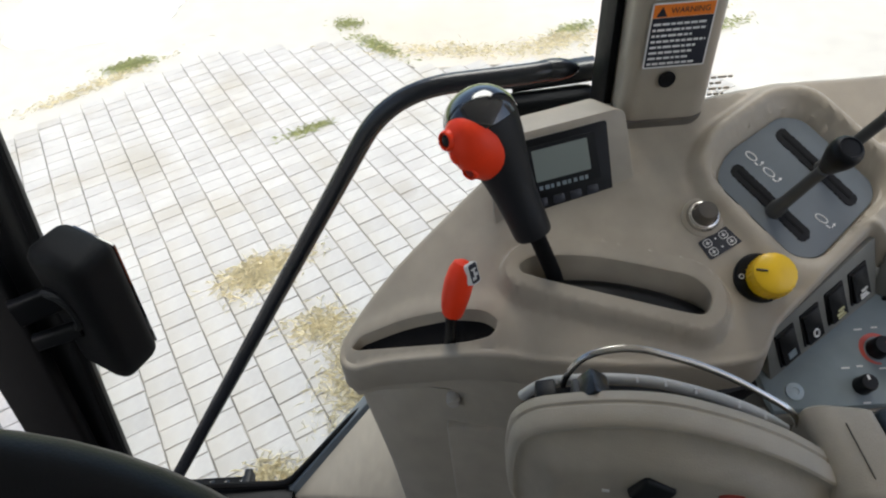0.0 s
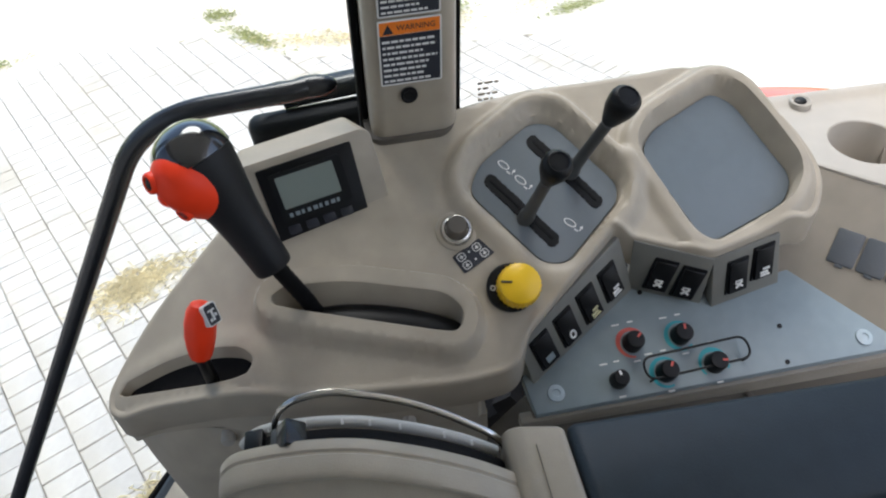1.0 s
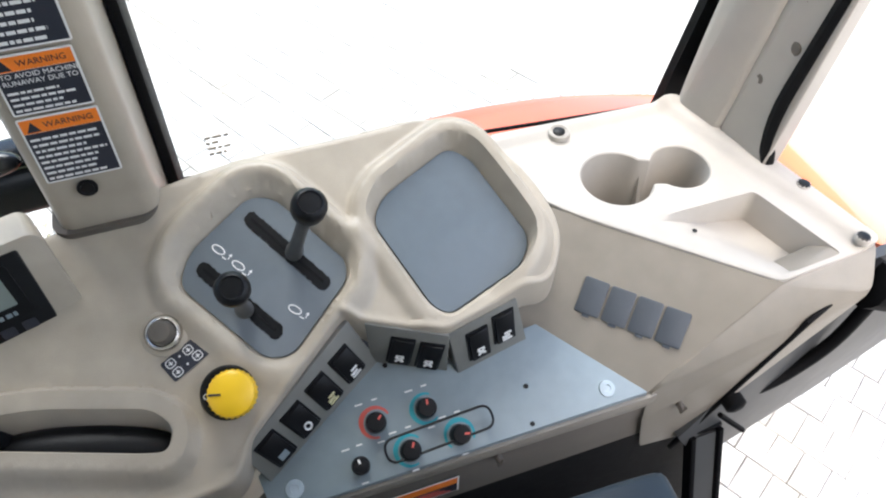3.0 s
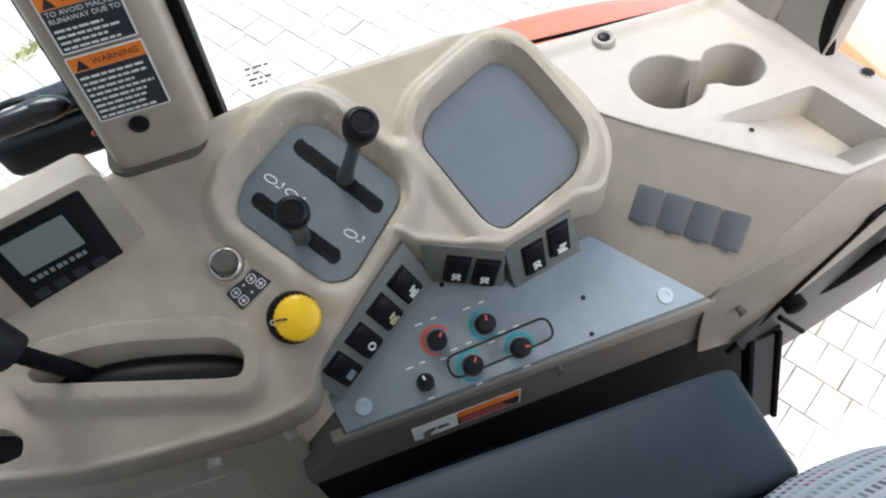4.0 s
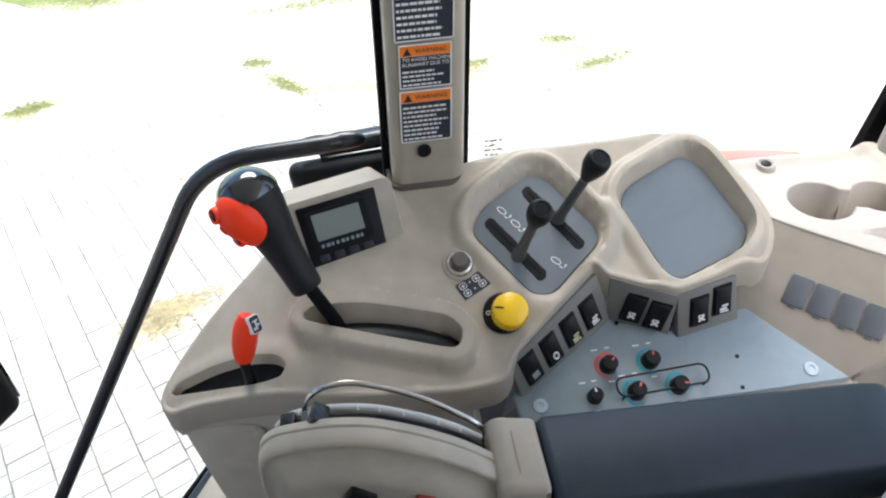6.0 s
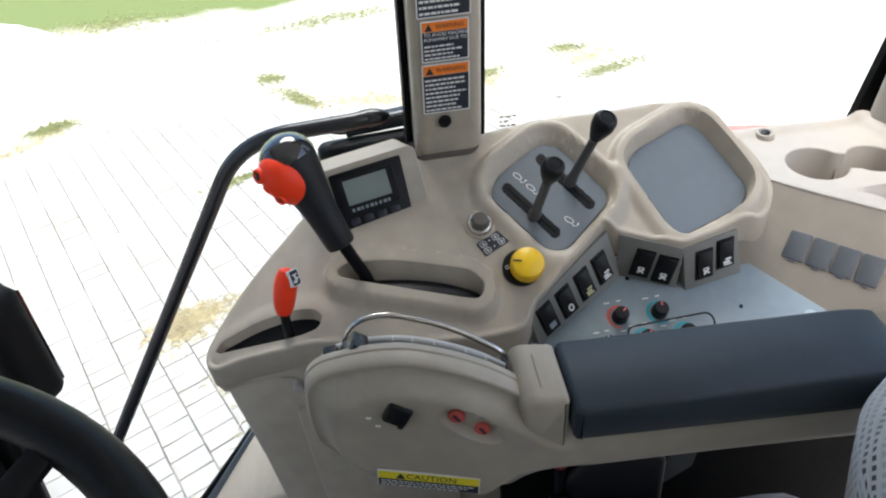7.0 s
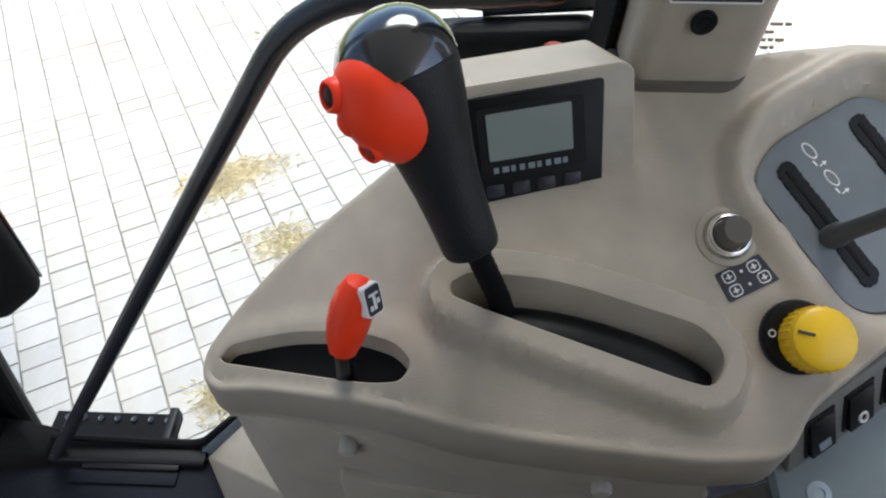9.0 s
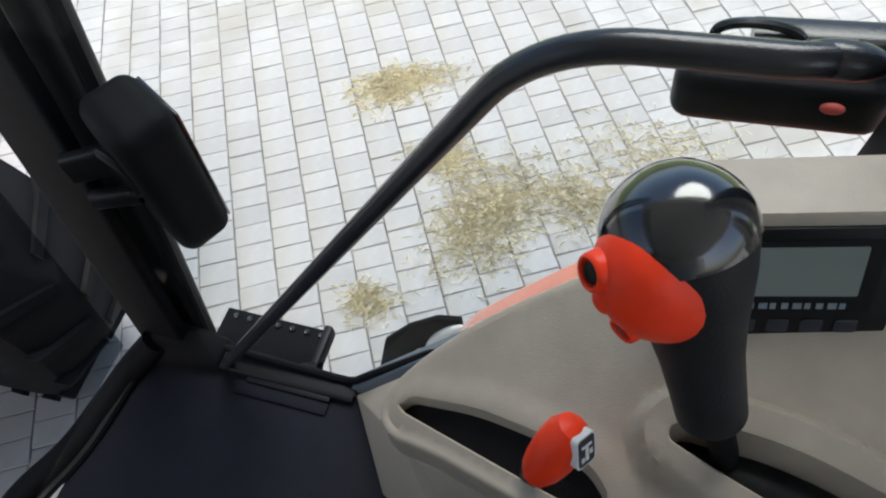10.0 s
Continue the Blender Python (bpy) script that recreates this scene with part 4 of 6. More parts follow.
panel_knob(0.431, 0.350, 0.0102, REDDOT, REDDOT, 20)
panel_knob(0.483, 0.349, 0.0102, TEAL, REDDOT, 60)
panel_knob(0.406, 0.3175, 0.0088, None, WHITE, 80)
panel_knob(0.4565, 0.317, 0.0102, TEAL, REDDOT, 40)
panel_knob(0.5085, 0.317, 0.0102, TEAL, REDDOT, 330)
m = on_panel(0.488, 0.3235, 0.012) @ pose(0, 0, 0, 0, 0, 2.5)
guard = [(x, y, 0) for x, y in fillet([(-0.056, -0.0115), (0.056, -0.0115), (0.056, 0.0115), (-0.056, 0.0115)], 0.011, 8)]
wire = part("knob_guard", moved(sweep(guard, 0.0013, 8, closed=True), m), BLACK, panel, "black wire knob guard")
for x in (-0.05, 0.05):
    part("guard_post", moved(lathe([(0.0012, -0.012), (0.0012, 0.0)], 8), m @ Matrix.Translation((x, -0.0112, 0))), BLACK, wire)
for x, y in ((0.3405, 0.316), (0.6735, 0.316)):
    part("panel_screw", moved(lathe([(0.0088, 0.0), (0.0085, 0.0016), (0.004, 0.0022), (0.0036, 0.0012), (0, 0.0012)], 24), on_panel(x, y)), SCREW, panel, "pale blue-grey domed screw")
for x, y in ((0.590, 0.341), (0.584, 0.306), (0.455, 0.398)):
    part("blank_hole", moved(lathe([(0.0026, -0.001), (0.0026, 0.0008), (0, 0.0010)], 12), on_panel(x, y)), BLACK, panel)


# rocker switches on the small walls
def switch_wall(centre, along, up, corners, spots):
    """A moulded wall between deck and panel, with black rockers (place along, place up, print, sign)."""
    m = basis(centre, along, up)
    front = [(u, v, 0.0012) for u, v in corners]
    part("switch_bezel", moved(hull(front + [(u, v, -0.022) for u, v in corners], 0.0012), m), DARKTAN2, console, "moulded grey-tan switch bezel")
    for u, v, mark, sign in spots:
        rocker(m @ Matrix.Translation((u, v, 0.0012)), mark, sign)


def rocker(m, mark, sign):
    w, h = 0.0126, 0.0228
    body = part("rocker_switch", moved(prism(fillet([(-w, -h), (w, -h), (w, h), (-w, h)], 0.0015, 3), -0.010, 0.0014, 0.0006), m), BLACK, console, "black rocker switch")
    a, b = w - 0.0022, h - 0.0030
    wedge = hull([(-a, -b, 0.001), (a, -b, 0.001), (a, b, 0.001), (-a, b, 0.001), (-a, -b * 0.94, 0.0056), (a, -b * 0.94, 0.0056), (a, 0.001, 0.0022), (-a, 0.001, 0.0022), (-a, b * 0.96, 0.0034), (a, b * 0.96, 0.0034)], 0.0004, 1)
    rk = part("rocker", moved(wedge, m), BLACK, body)
    tilt = m @ Matrix.Translation((0, -0.0085, 0.0056)) @ pose(0, 0, 0, -10.5, 0, 0)
    if sign == 0:
        loop = [(0.0033 * math.cos(a), 0.0042 * math.sin(a), 0.0) for a in np.linspace(0, 2 * math.pi, 14, endpoint=False)]
        bits = sweep(loop, 0.0012, 5, closed=True)
    elif sign == 1:
        bits = joined(box(-0.0055, -0.0062, -0.0004, 0.0055, -0.0046, 0.0008), box(-0.0055, -0.0032, -0.0004, 0.0035, -0.0004, 0.0008), box(-0.0025, 0.0012, -0.0004, 0.0055, 0.0036, 0.0008))
    elif sign == 2:
        bits = joined(moved(box(-0.005, -0.0011, -0.0004, 0.005, 0.0011, 0.0008), pose(0, 0, 0, 0, 0, 40)), moved(box(-0.005, -0.0011, -0.0004, 0.005, 0.0011, 0.0008), pose(0, 0, 0, 0, 0, -35)), box(-0.004, 0.004, -0.0004, 0.004, 0.0054, 0.0008))
    else:
        bits = joined(box(-0.0050, -0.0040, -0.0004, 0.0050, 0.0035, 0.0004))
    part("printed_sign", moved(bits, tilt), mark, rk)


switch_wall((0.3751, 0.3718, 2.194), (0.829, 0.502, 0.247), (-0.34, 0.101, 0.935), [(-0.073, 0.027), (0.0785, 0.037), (0.0735, -0.042), (-0.0793, -0.033)],
            [(-0.0515, -0.004, GREY, 3), (-0.0178, -0.004, WHITE, 0), (0.0163, -0.003, YPALE, 1), (0.0494, -0.0025, WHITE, 1)])
switch_wall((0.4826, 0.3919, 2.2052), (0.916, -0.361, -0.174), (0.174, -0.034, 0.984), [(-0.050, 0.032), (0.0325, 0.031), (0.0424, -0.036), (-0.0361, -0.037)],
            [(-0.0100, -0.005, WHITE, 2), (0.0195, -0.007, WHITE, 2)])
switch_wall((0.5616, 0.3834, 2.2011), (0.984, 0.161, 0.079), (-0.1, 0.128, 0.987), [(-0.0425, 0.033), (0.035, 0.035), (0.0424, -0.038), (-0.0400, -0.038)],
            [(-0.013, -0.0015, WHITE, 2), (0.0172, 0.005, WHITE, 1)])


# ---- monitor ----
monitor = thing("monitor", (0.14, 0.50, 2.26), "beige monitor housing with a dark bezel and grey display", "monitor")
R_, U_ = Vector((0.978, 0.195, 0.072)).normalized(), Vector((-0.075, 0.385, 0.92)).normalized()
m = basis((0.091, 0.4615, 2.2655), R_, U_) @ Matrix.Translation((0, 0, 0.005))
back = prism(fillet([(-0.036, -0.055), (0.119, -0.055), (0.120, 0.082), (0.112, 0.088), (-0.014, 0.088), (-0.024, 0.082)], 0.008, 4), -0.048, 0.0, 0.0022, 2)
for v in back.verts:
    if v.co.z < -0.03:
        v.co.y += 0.007 if v.co.y > 0.05 else -0.012
        v.co.x = 0.05 + (v.co.x - 0.05) * 0.86
part("housing", moved(back, m), BEIGE, monitor)
part("bezel", moved(prism(fillet([(0.003, 0.001), (0.0945, 0.001), (0.0985, 0.0795), (0.003, 0.0795)], 0.003, 3), 0.0, 0.0022, 0.0006), m), BLACK, monitor, "black display bezel")
part("inner_frame", moved(prism(fillet([(0.012, 0.024), (0.084, 0.024), (0.084, 0.072), (0.012, 0.072)], 0.003, 3), 0.002, 0.0028), m), BLACK, monitor)
part("display", moved(prism(fillet([(0.0180, 0.0355), (0.0755, 0.0355), (0.0755, 0.0680), (0.0180, 0.0680)], 0.001, 2), 0.0026, 0.0034), m), LCD, monitor, "grey-green liquid crystal display")
for k in range(9):
    w = (0.0035, 0.0045, 0.003)[k % 3]
    part("printed_bar", moved(box(0.020 + 0.006 * k, 0.0265, 0.0027, 0.020 + 0.006 * k + w, 0.0305, 0.0034), m), GREY, monitor)
for k in range(4):
    part("button", moved(prism(fillet([(0.014 + 0.018 * k, 0.009), (0.026 + 0.018 * k, 0.009), (0.026 + 0.018 * k, 0.018), (0.014 + 0.018 * k, 0.018)], 0.002, 3), 0.002, 0.0028, 0.0003), m), NAVY, monitor, "black membrane button")

# ---- joystick ----
joystick = thing("joystick", (0.112, 0.388, 2.20), "black joystick grip with an orange-red button face", "joystick")
# thin ribbed shaft that leans out of the well's front end
shaft_path, shaft_r = [], []
for k in range(41):
    t = k / 40
    p = Vector((0.1225, 0.4020, 2.202)).lerp(Vector((0.1130, 0.4005, 2.245)), min(1, t * 1.7)) if t < 1 / 1.7 else Vector((0.1130, 0.4005, 2.245)).lerp(Vector((0.0935, 0.3985, 2.304)), (t * 1.7 - 1) / 0.7)
    shaft_path.append(p)
    shaft_r.append(0.0078 + (0.0034 * (1 - t / 0.45) if t < 0.45 else 0) + 0.0003 * math.cos(k * math.pi))
part("shaft", sweep(shaft_path, shaft_r, 18), RUBBER, joystick, "thin ribbed black shaft")
GRIP_D = (Vector((0.0430, 0.4425, 2.427)) - Vector((0.0935, 0.3985, 2.298))).normalized()
GRIP_U = (Vector((-0.72, -0.69, 0)) - GRIP_D * Vector((-0.72, -0.69, 0)).dot(GRIP_D)).normalized()
GRIP_V = GRIP_D.cross(GRIP_U)


def grip_loft(stations, steps=44):
    """A handle through oval sections: height, front, back and side half-widths."""
    bm = bmesh.new()
    rings = []
    for z, front_w, back_w, side_w in stations:
        c = Vector((0.0935, 0.3985, 2.298)) + GRIP_D * ((z - 2.298) / GRIP_D.z)
        ring = []
        for k in range(steps):
            a = 2 * math.pi * k / steps
            ring.append(bm.verts.new(c + GRIP_U * (front_w if math.cos(a) > 0 else back_w) * math.cos(a) + GRIP_V * side_w * math.sin(a)))
        rings.append(ring)
    for a, b in zip(rings, rings[1:]):
        for k in range(steps):
            j = (k + 1) % steps
            bm.faces.new((a[k], a[j], b[j], b[k]))
    bm.faces.new(rings[0])
    bm.faces.new(rings[-1])
    return bm


part("grip", grip_loft([(2.298, 0.0150, 0.0150, 0.0150), (2.2986, 0.0168, 0.0168, 0.0168), (2.301, 0.0178, 0.0178, 0.0178), (2.320, 0.0186, 0.0186, 0.0188), (2.338, 0.0200, 0.0196, 0.0200), (2.356, 0.0225, 0.0222, 0.0230), (2.372, 0.0262, 0.0255, 0.0272), (2.386, 0.0298, 0.0285, 0.0305),
    (2.398, 0.0330, 0.0302, 0.0322), (2.4025, 0.0345, 0.0303, 0.0324)]), MATTE, joystick, "matte black moulded grip")
# the cap sits on the grip with a fine seam under it
part("grip_cap", grip_loft([(2.4028, 0.0335, 0.0298, 0.0320), (2.4032, 0.0352, 0.0314, 0.0335), (2.4080, 0.0352, 0.0310, 0.0330), (2.4130, 0.0338, 0.0294, 0.0314), (2.4180, 0.0308, 0.0264, 0.0283), (2.4225, 0.0264, 0.0220, 0.0240), (2.4262, 0.0206, 0.0166, 0.0184), (2.4287, 0.0138, 0.0108, 0.0120), (2.4300, 0.0064, 0.0050, 0.0054)]), GLOSSY, joystick, "glossy black domed cap")
face = ball((0, 0, 0), (0.0260, 0.0280, 0.0370), 36, 24, 0.95)
moved(face, Matrix.Translation((0.0480, 0.4190, 2.388)) @ pose(0, 0, 0, 14, -30, 0))
nose = ball((0, 0, 0), (0.0062, 0.0075, 0.0085), 18, 12)
moved(nose, Matrix.Translation((0.0285, 0.4035, 2.3885)) @ pose(0, 0, 0, 14, -30, 0))
part("button_face", joined(face, nose), RED, joystick, "orange-red button face")
for (x, y, z), r in (((0.0225, 0.4065, 2.4035), 0.0088), ((0.0400, 0.3995, 2.3760), 0.0074)):
    d = Vector((-0.72, -0.55, 0.22) if z > 2.39 else (-0.55, -0.75, -0.10)).normalized()
    turn = d.to_track_quat("Z", "Y").to_matrix().to_4x4()
    x, y, z = Vector((x, y, z)) + d * 0.0015
    collar = part("button_collar", moved(lathe([(r * 1.2, -0.016), (r * 1.14, -0.006), (r * 1.06, -0.001), (r, 0.002), (r * 0.93, 0.0036), (r * 0.82, 0.0042), (r * 0.70, 0.0036), (r * 0.62, 0.001), (0, 0.001)], 32), Matrix.Translation((x, y, z)) @ turn), RED, joystick)
    part("push_button", moved(lathe([(r * 0.6, 0.0), (r * 0.58, 0.0026), (r * 0.4, 0.0036), (0, 0.0038)], 18), Matrix.Translation((x, y, z)) @ turn), BLACK if r > 0.008 else DARKRED, collar, "dark push button" if r > 0.008 else "dull red push button")

# ---- short red lever at the front ----
short = thing("short_lever", (0.008, 0.365, 2.18), "short lever with an orange-red knob and a printed sign", "lever")
part("stem", sweep([(0.004, 0.3795, 2.165), (0.0085, 0.3690, 2.205), (0.012, 0.364, 2.24)], [0.0070, 0.0060, 0.0060], 14), BLACK, short)
path = [(0.0118, 0.3628, 2.2345), (0.0121, 0.3632, 2.2355), (0.0138, 0.3648, 2.2435), (0.0170, 0.3680, 2.2560), (0.0210, 0.3715, 2.2700), (0.0248, 0.3755, 2.2810), (0.0272, 0.3782, 2.2870), (0.0285, 0.3795, 2.2893)]
knob = part("knob", sweep(path, [0.006, 0.0098, 0.0120, 0.0138, 0.0142, 0.0130, 0.0100, 0.004], 10, side=(0, 1, 0)), RED, short, "orange-red faceted plastic knob")
m = basis((0.0345, 0.3690, 2.2825), (0.50, 0.72, -0.30), (-0.30, 0.30, 0.88))
lab = part("sign_plate", moved(prism(fillet([(-0.0075, -0.010), (0.0075, -0.010), (0.0075, 0.010), (-0.0075, 0.010)], 0.003, 4), -0.004, 0.0012), m), WHITE, knob)
part("sign_field", moved(prism(fillet([(-0.0064, -0.009), (0.0064, -0.009), (0.0064, 0.009), (-0.0064, 0.009)], 0.0025, 4), 0.0008, 0.0015), m), NAVY, knob)
part("printed_sign", moved(joined(box(-0.004, 0.003, 0.0014, 0.004, 0.0045, 0.0019), box(-0.0012, -0.006, 0.0014, 0.0012, 0.004, 0.0019), box(-0.0045, -0.006, 0.0014, -0.002, -0.003, 0.0019), box(0.002, -0.003, 0.0014, 0.0045, 0.0, 0.0019)), m), WHITE, knob)

# ---- rear tray with two cup wells ----
tray = thing("rear_tray", (0.82, 0.46, 2.05), "pale moulded rear tray with two joined cup wells", "tray")
TRAY = fillet([(0.650, 0.622), (0.905, 0.612), (0.945, 0.50), (0.984, 0.338), (0.858, 0.331), (0.724, 0.456), (0.692, 0.488), (0.660, 0.53)], [0.01, 0.02, 0.02, 0.012, 0.008, 0.03, 0.03, 0.02], 5)
c1, c2, r1, r2 = (0.769, 0.514), (0.848, 0.508), 0.0435, 0.0360
cups = [(c1[0] + r1 * math.cos(a), c1[1] + r1 * math.sin(a)) for a in np.linspace(0.50, 2 * math.pi - 0.55, 36)]
cups += [(c2[0] + r2 * math.cos(a), c2[1] + r2 * math.sin(a)) for a in np.linspace(-math.pi + 0.62, math.pi - 0.62, 32)]
SHELF = fillet([(0.740, 0.446), (0.906, 0.446), (0.940, 0.340), (0.860, 0.334)], [0.01, 0.008, 0.006, 0.006], 4)


def tray_height(x, y):
    x, y = np.asarray(x, float), np.asarray(y, float)
    z = np.full(x.shape, 2.236)
    d = distance(x, y, SHELF)
    inward = ((x - 0.722) * 0.116 + (y - 0.446) * 0.136) / 0.1787
    z = z - 0.040 * smooth01((x - 0.74) / 0.17) * smooth01(inward / 0.075) * smooth01(-d / 0.005)
    z = z + 0.006 * smooth01((y - 0.596) / 0.016)
    lipline = (x - 0.905) * 0.94 + (y - 0.612) * 0.30
    z = z + 0.010 * smooth01((lipline + 0.034) / 0.018)
    return z


part("top", shell(TRAY, [cups], [SHELF, grown(SHELF, -0.005)], tray_height, 0.006, [(0, 0), (0.0012, 0.0006), (0.0018, 0.002), (0.0018, 0.006)], [(0.120, 0.006)]), PALE, tray, "pale tray top")
# brownish floor, coloured darker to hold the shade deep in the cups
part("cup_floor", prism(grown(cups, 0.002), 2.112, 2.122), DARKTAN, tray, "brown cup floor darkened for shade")
part("cup_divider", hull([(0.806, 0.500, 2.12), (0.816, 0.545, 2.12), (0.822, 0.545, 2.12), (0.818, 0.495, 2.12), (0.812, 0.53, 2.215), (0.817, 0.545, 2.228), (0.816, 0.548, 2.12)]), PALE, tray)
part("drain_dot", moved(lathe([(0.003, 0), (0, 0.0012)], 10), Matrix.Translation((0.816, 0.421, 2.2285))), BLACK, tray)
for x, y, z, k in ((0.735, 0.602, 2.2405, 1.0), (0.956, 0.430, 2.2455, 0.6), (0.966, 0.345, 2.2455, 0.6)):
    eye = part("bolt_boss", moved(lathe([(0.014 * k, -0.004), (0.013 * k, 0.002), (0.011 * k, 0.003), (0.0085 * k, 0.001)], 24), Matrix.Translation((x, y, z))), PALE, tray)
    part("bolt", moved(lathe([(0.0075, -0.002), (0.0075, 0.0025), (0.005, 0.0042), (0, 0.004)], 10), Matrix.Translation((x, y, z))), BLACK, eye)

# sloping wall with four covers
TL, TR, BL, BR = Vector((0.664, 0.512, 2.233)), Vector((0.860, 0.328, 2.234)), Vector((0.600, 0.404, 2.150)), Vector((0.716, 0.302, 2.128))
bm = bmesh.new()
grid = [[bm.verts.new(BL.lerp(BR, u / 10).lerp(TL.lerp(TR, u / 10), v / 4)) for u in range(11)] for v in range(5)]
low = [[bm.verts.new(BL.lerp(BR, u / 10).lerp(TL.lerp(TR, u / 10), v / 4) + Vector((0.02, 0.03, -0.03))) for u in range(11)] for v in (0, 4)]
for v in range(4):
    for u in range(10):
        bm.faces.new((grid[v][u], grid[v][u + 1], grid[v + 1][u + 1], grid[v + 1][u]))
# wall colour carries the shade below the tray
part("sloping_wall", bm, SHADEBEIGE, tray, "sloping wall in beige darkened for shade")
for k in range(4):
    u0 = 0.330 + 0.142 * k

    def at(u, v):
        return BL.lerp(BR, u).lerp(TL.lerp(TR, u), v)

    o = at(u0 + 0.055, 0.48)
    m = basis(o, at(u0 + 0.12, 0.56) - at(u0, 0.56), at(u0 + 0.055, 0.9) - at(u0 + 0.055, 0.2))
    w, h = (at(u0 + 0.118, 0.56) - at(u0, 0.56)).length / 2 + 0.0008, 0.0200
    cov = part("fuse_cover", moved(prism(fillet([(-w, -h), (w, -h), (w, h), (-w, h)], 0.003, 3), -0.001, 0.0022, 0.001), m), COVER, tray, "small blue-grey blank cover")
    part("tab", moved(box(-0.004, -h - 0.003, 0, 0.004, -h, 0.002), m), COVER, cov)

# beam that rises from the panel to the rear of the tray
# the beam takes the same shade-darkened beige
part("rising_beam", hull([(0.716, 0.300, 2.132), (0.860, 0.328, 2.2335), (0.984, 0.336, 2.236), (0.965, 0.300, 2.21), (0.800, 0.292, 1.975), (0.735, 0.292, 1.99), (0.716, 0.292, 2.08), (0.99, 0.37, 2.235), (0.86, 0.37, 2.20), (0.80, 0.33, 1.98)], 0.004), SHADEBEIGE, tray)
for x, y, z in ((0.762, 0.2905, 2.093), (0.545, 0.2955, 2.103), (0.392, 0.2955, 2.06)):
    bt = part("wing_screw", moved(joined(lathe([(0.006, -0.004), (0.006, 0.006), (0.003, 0.010), (0, 0.010)], 10), box(-0.008, -0.0015, 0.006, 0.008, 0.0015, 0.012, 0.001, 1)), Matrix.Translation((x, y, z)) @ FACE_Y @ pose(0, 0, 0, 0, 0, 60) @ Matrix.Scale(0.7, 4)), DARKTAN, tray, "small dark wing screw")

# warning strip on the dark side wall
strip = part("warning_strip", moved(prism([(0.377, 2.046), (0.502, 2.046), (0.502, 2.086), (0.377, 2.086)], 0, 0.0006), Matrix.Translation((0, 0.2965, 0)) @ FACE_Y), WHITE, console, "white and orange warning strip")
up = Matrix.Translation((0, 0.2965, 0)) @ FACE_Y
part("field", moved(prism([(0.428, 2.048), (0.500, 2.048), (0.500, 2.068), (0.428, 2.068)], 0.0006, 0.0009), up), NAVY, strip)
part("header", moved(prism([(0.428, 2.069), (0.500, 2.069), (0.500, 2.084), (0.428, 2.084)], 0.0006, 0.0009), up), WARN, strip)
part("pictogram", moved(joined(prism([(0.386, 2.058), (0.398, 2.056), (0.405, 2.066), (0.395, 2.068)], 0.0006, 0.0009), prism([(0.404, 2.058), (0.418, 2.058), (0.418, 2.064), (0.407, 2.067)], 0.0006, 0.0009)), up), NAVY, strip)
for k in range(3):
    part("print_row", moved(prism([(0.431, 2.0505 + 0.0055 * k), (0.492 - 0.006 * k, 2.0505 + 0.0055 * k), (0.492 - 0.006 * k, 2.0535 + 0.0055 * k), (0.431, 2.0535 + 0.0055 * k)], 0.0009, 0.0011), up), REDDOT, strip)

# ---- armrest with its dial housing ----
armrest = thing("armrest", (0.40, 0.15, 2.18), "beige armrest with a dark padded top and a dial housing", "armrest")


def arm_y(x):
    return 0.22 * max(0.0, 0.30 - x) - 0.02 * (x - 0.30)


def loft(sections):
    """A body through outlines of equal length, closed at both ends."""
    bm = bmesh.new()
    rings = [[bm.verts.new(p) for p in s] for s in sections]
    n = len(rings[0])
    for a, b in zip(rings, rings[1:]):
        for i in range(n):
            j = (i + 1) % n
            bm.faces.new((a[i], a[j], b[j], b[i]))
    bm.faces.new(rings[0])
    bm.faces.new(rings[-1])
    return bm


def layers(outline, rows):
    q = dense(outline, 0.008)
    return [[(x, y + arm_y(x), z) for x, z in grown(q, g)] for g, y in rows]


FRONT = fillet([(0.055, 2.296), (0.050, 2.262), (0.049, 2.222), (0.056, 2.190), (0.072, 2.160), (0.100, 2.138), (0.140, 2.127), (0.205, 2.122), (0.230, 2.130), (0.262, 2.170), (0.298, 2.190), (0.46, 2.1845), (0.618, 2.176), (0.618, 2.256), (0.300, 2.266), (0.275, 2.285), (0.250, 2.305), (0.230, 2.318), (0.200, 2.331), (0.160, 2.340), (0.130, 2.337), (0.100, 2.328), (0.070, 2.315)],
               [0.014, 0.02, 0.02, 0.02, 0.02, 0.03, 0.03, 0.02, 0.02, 0.02, 0.03, 0.03, 0.006, 0.006, 0.01, 0.02, 0.02, 0.02, 0.03, 0.03, 0.03, 0.025, 0.014], 5)
RECESS = [(0.2085 + 0.034 * math.cos(a) * math.cos(radians(-38)) - 0.0185 * math.sin(a) * math.sin(radians(-40)), 2.2725 + 0.034 * math.cos(a) * math.sin(radians(-40)) + 0.0185 * math.sin(a) * math.cos(radians(-40))) for a in np.linspace(0, 2 * math.pi, 40, endpoint=False)]


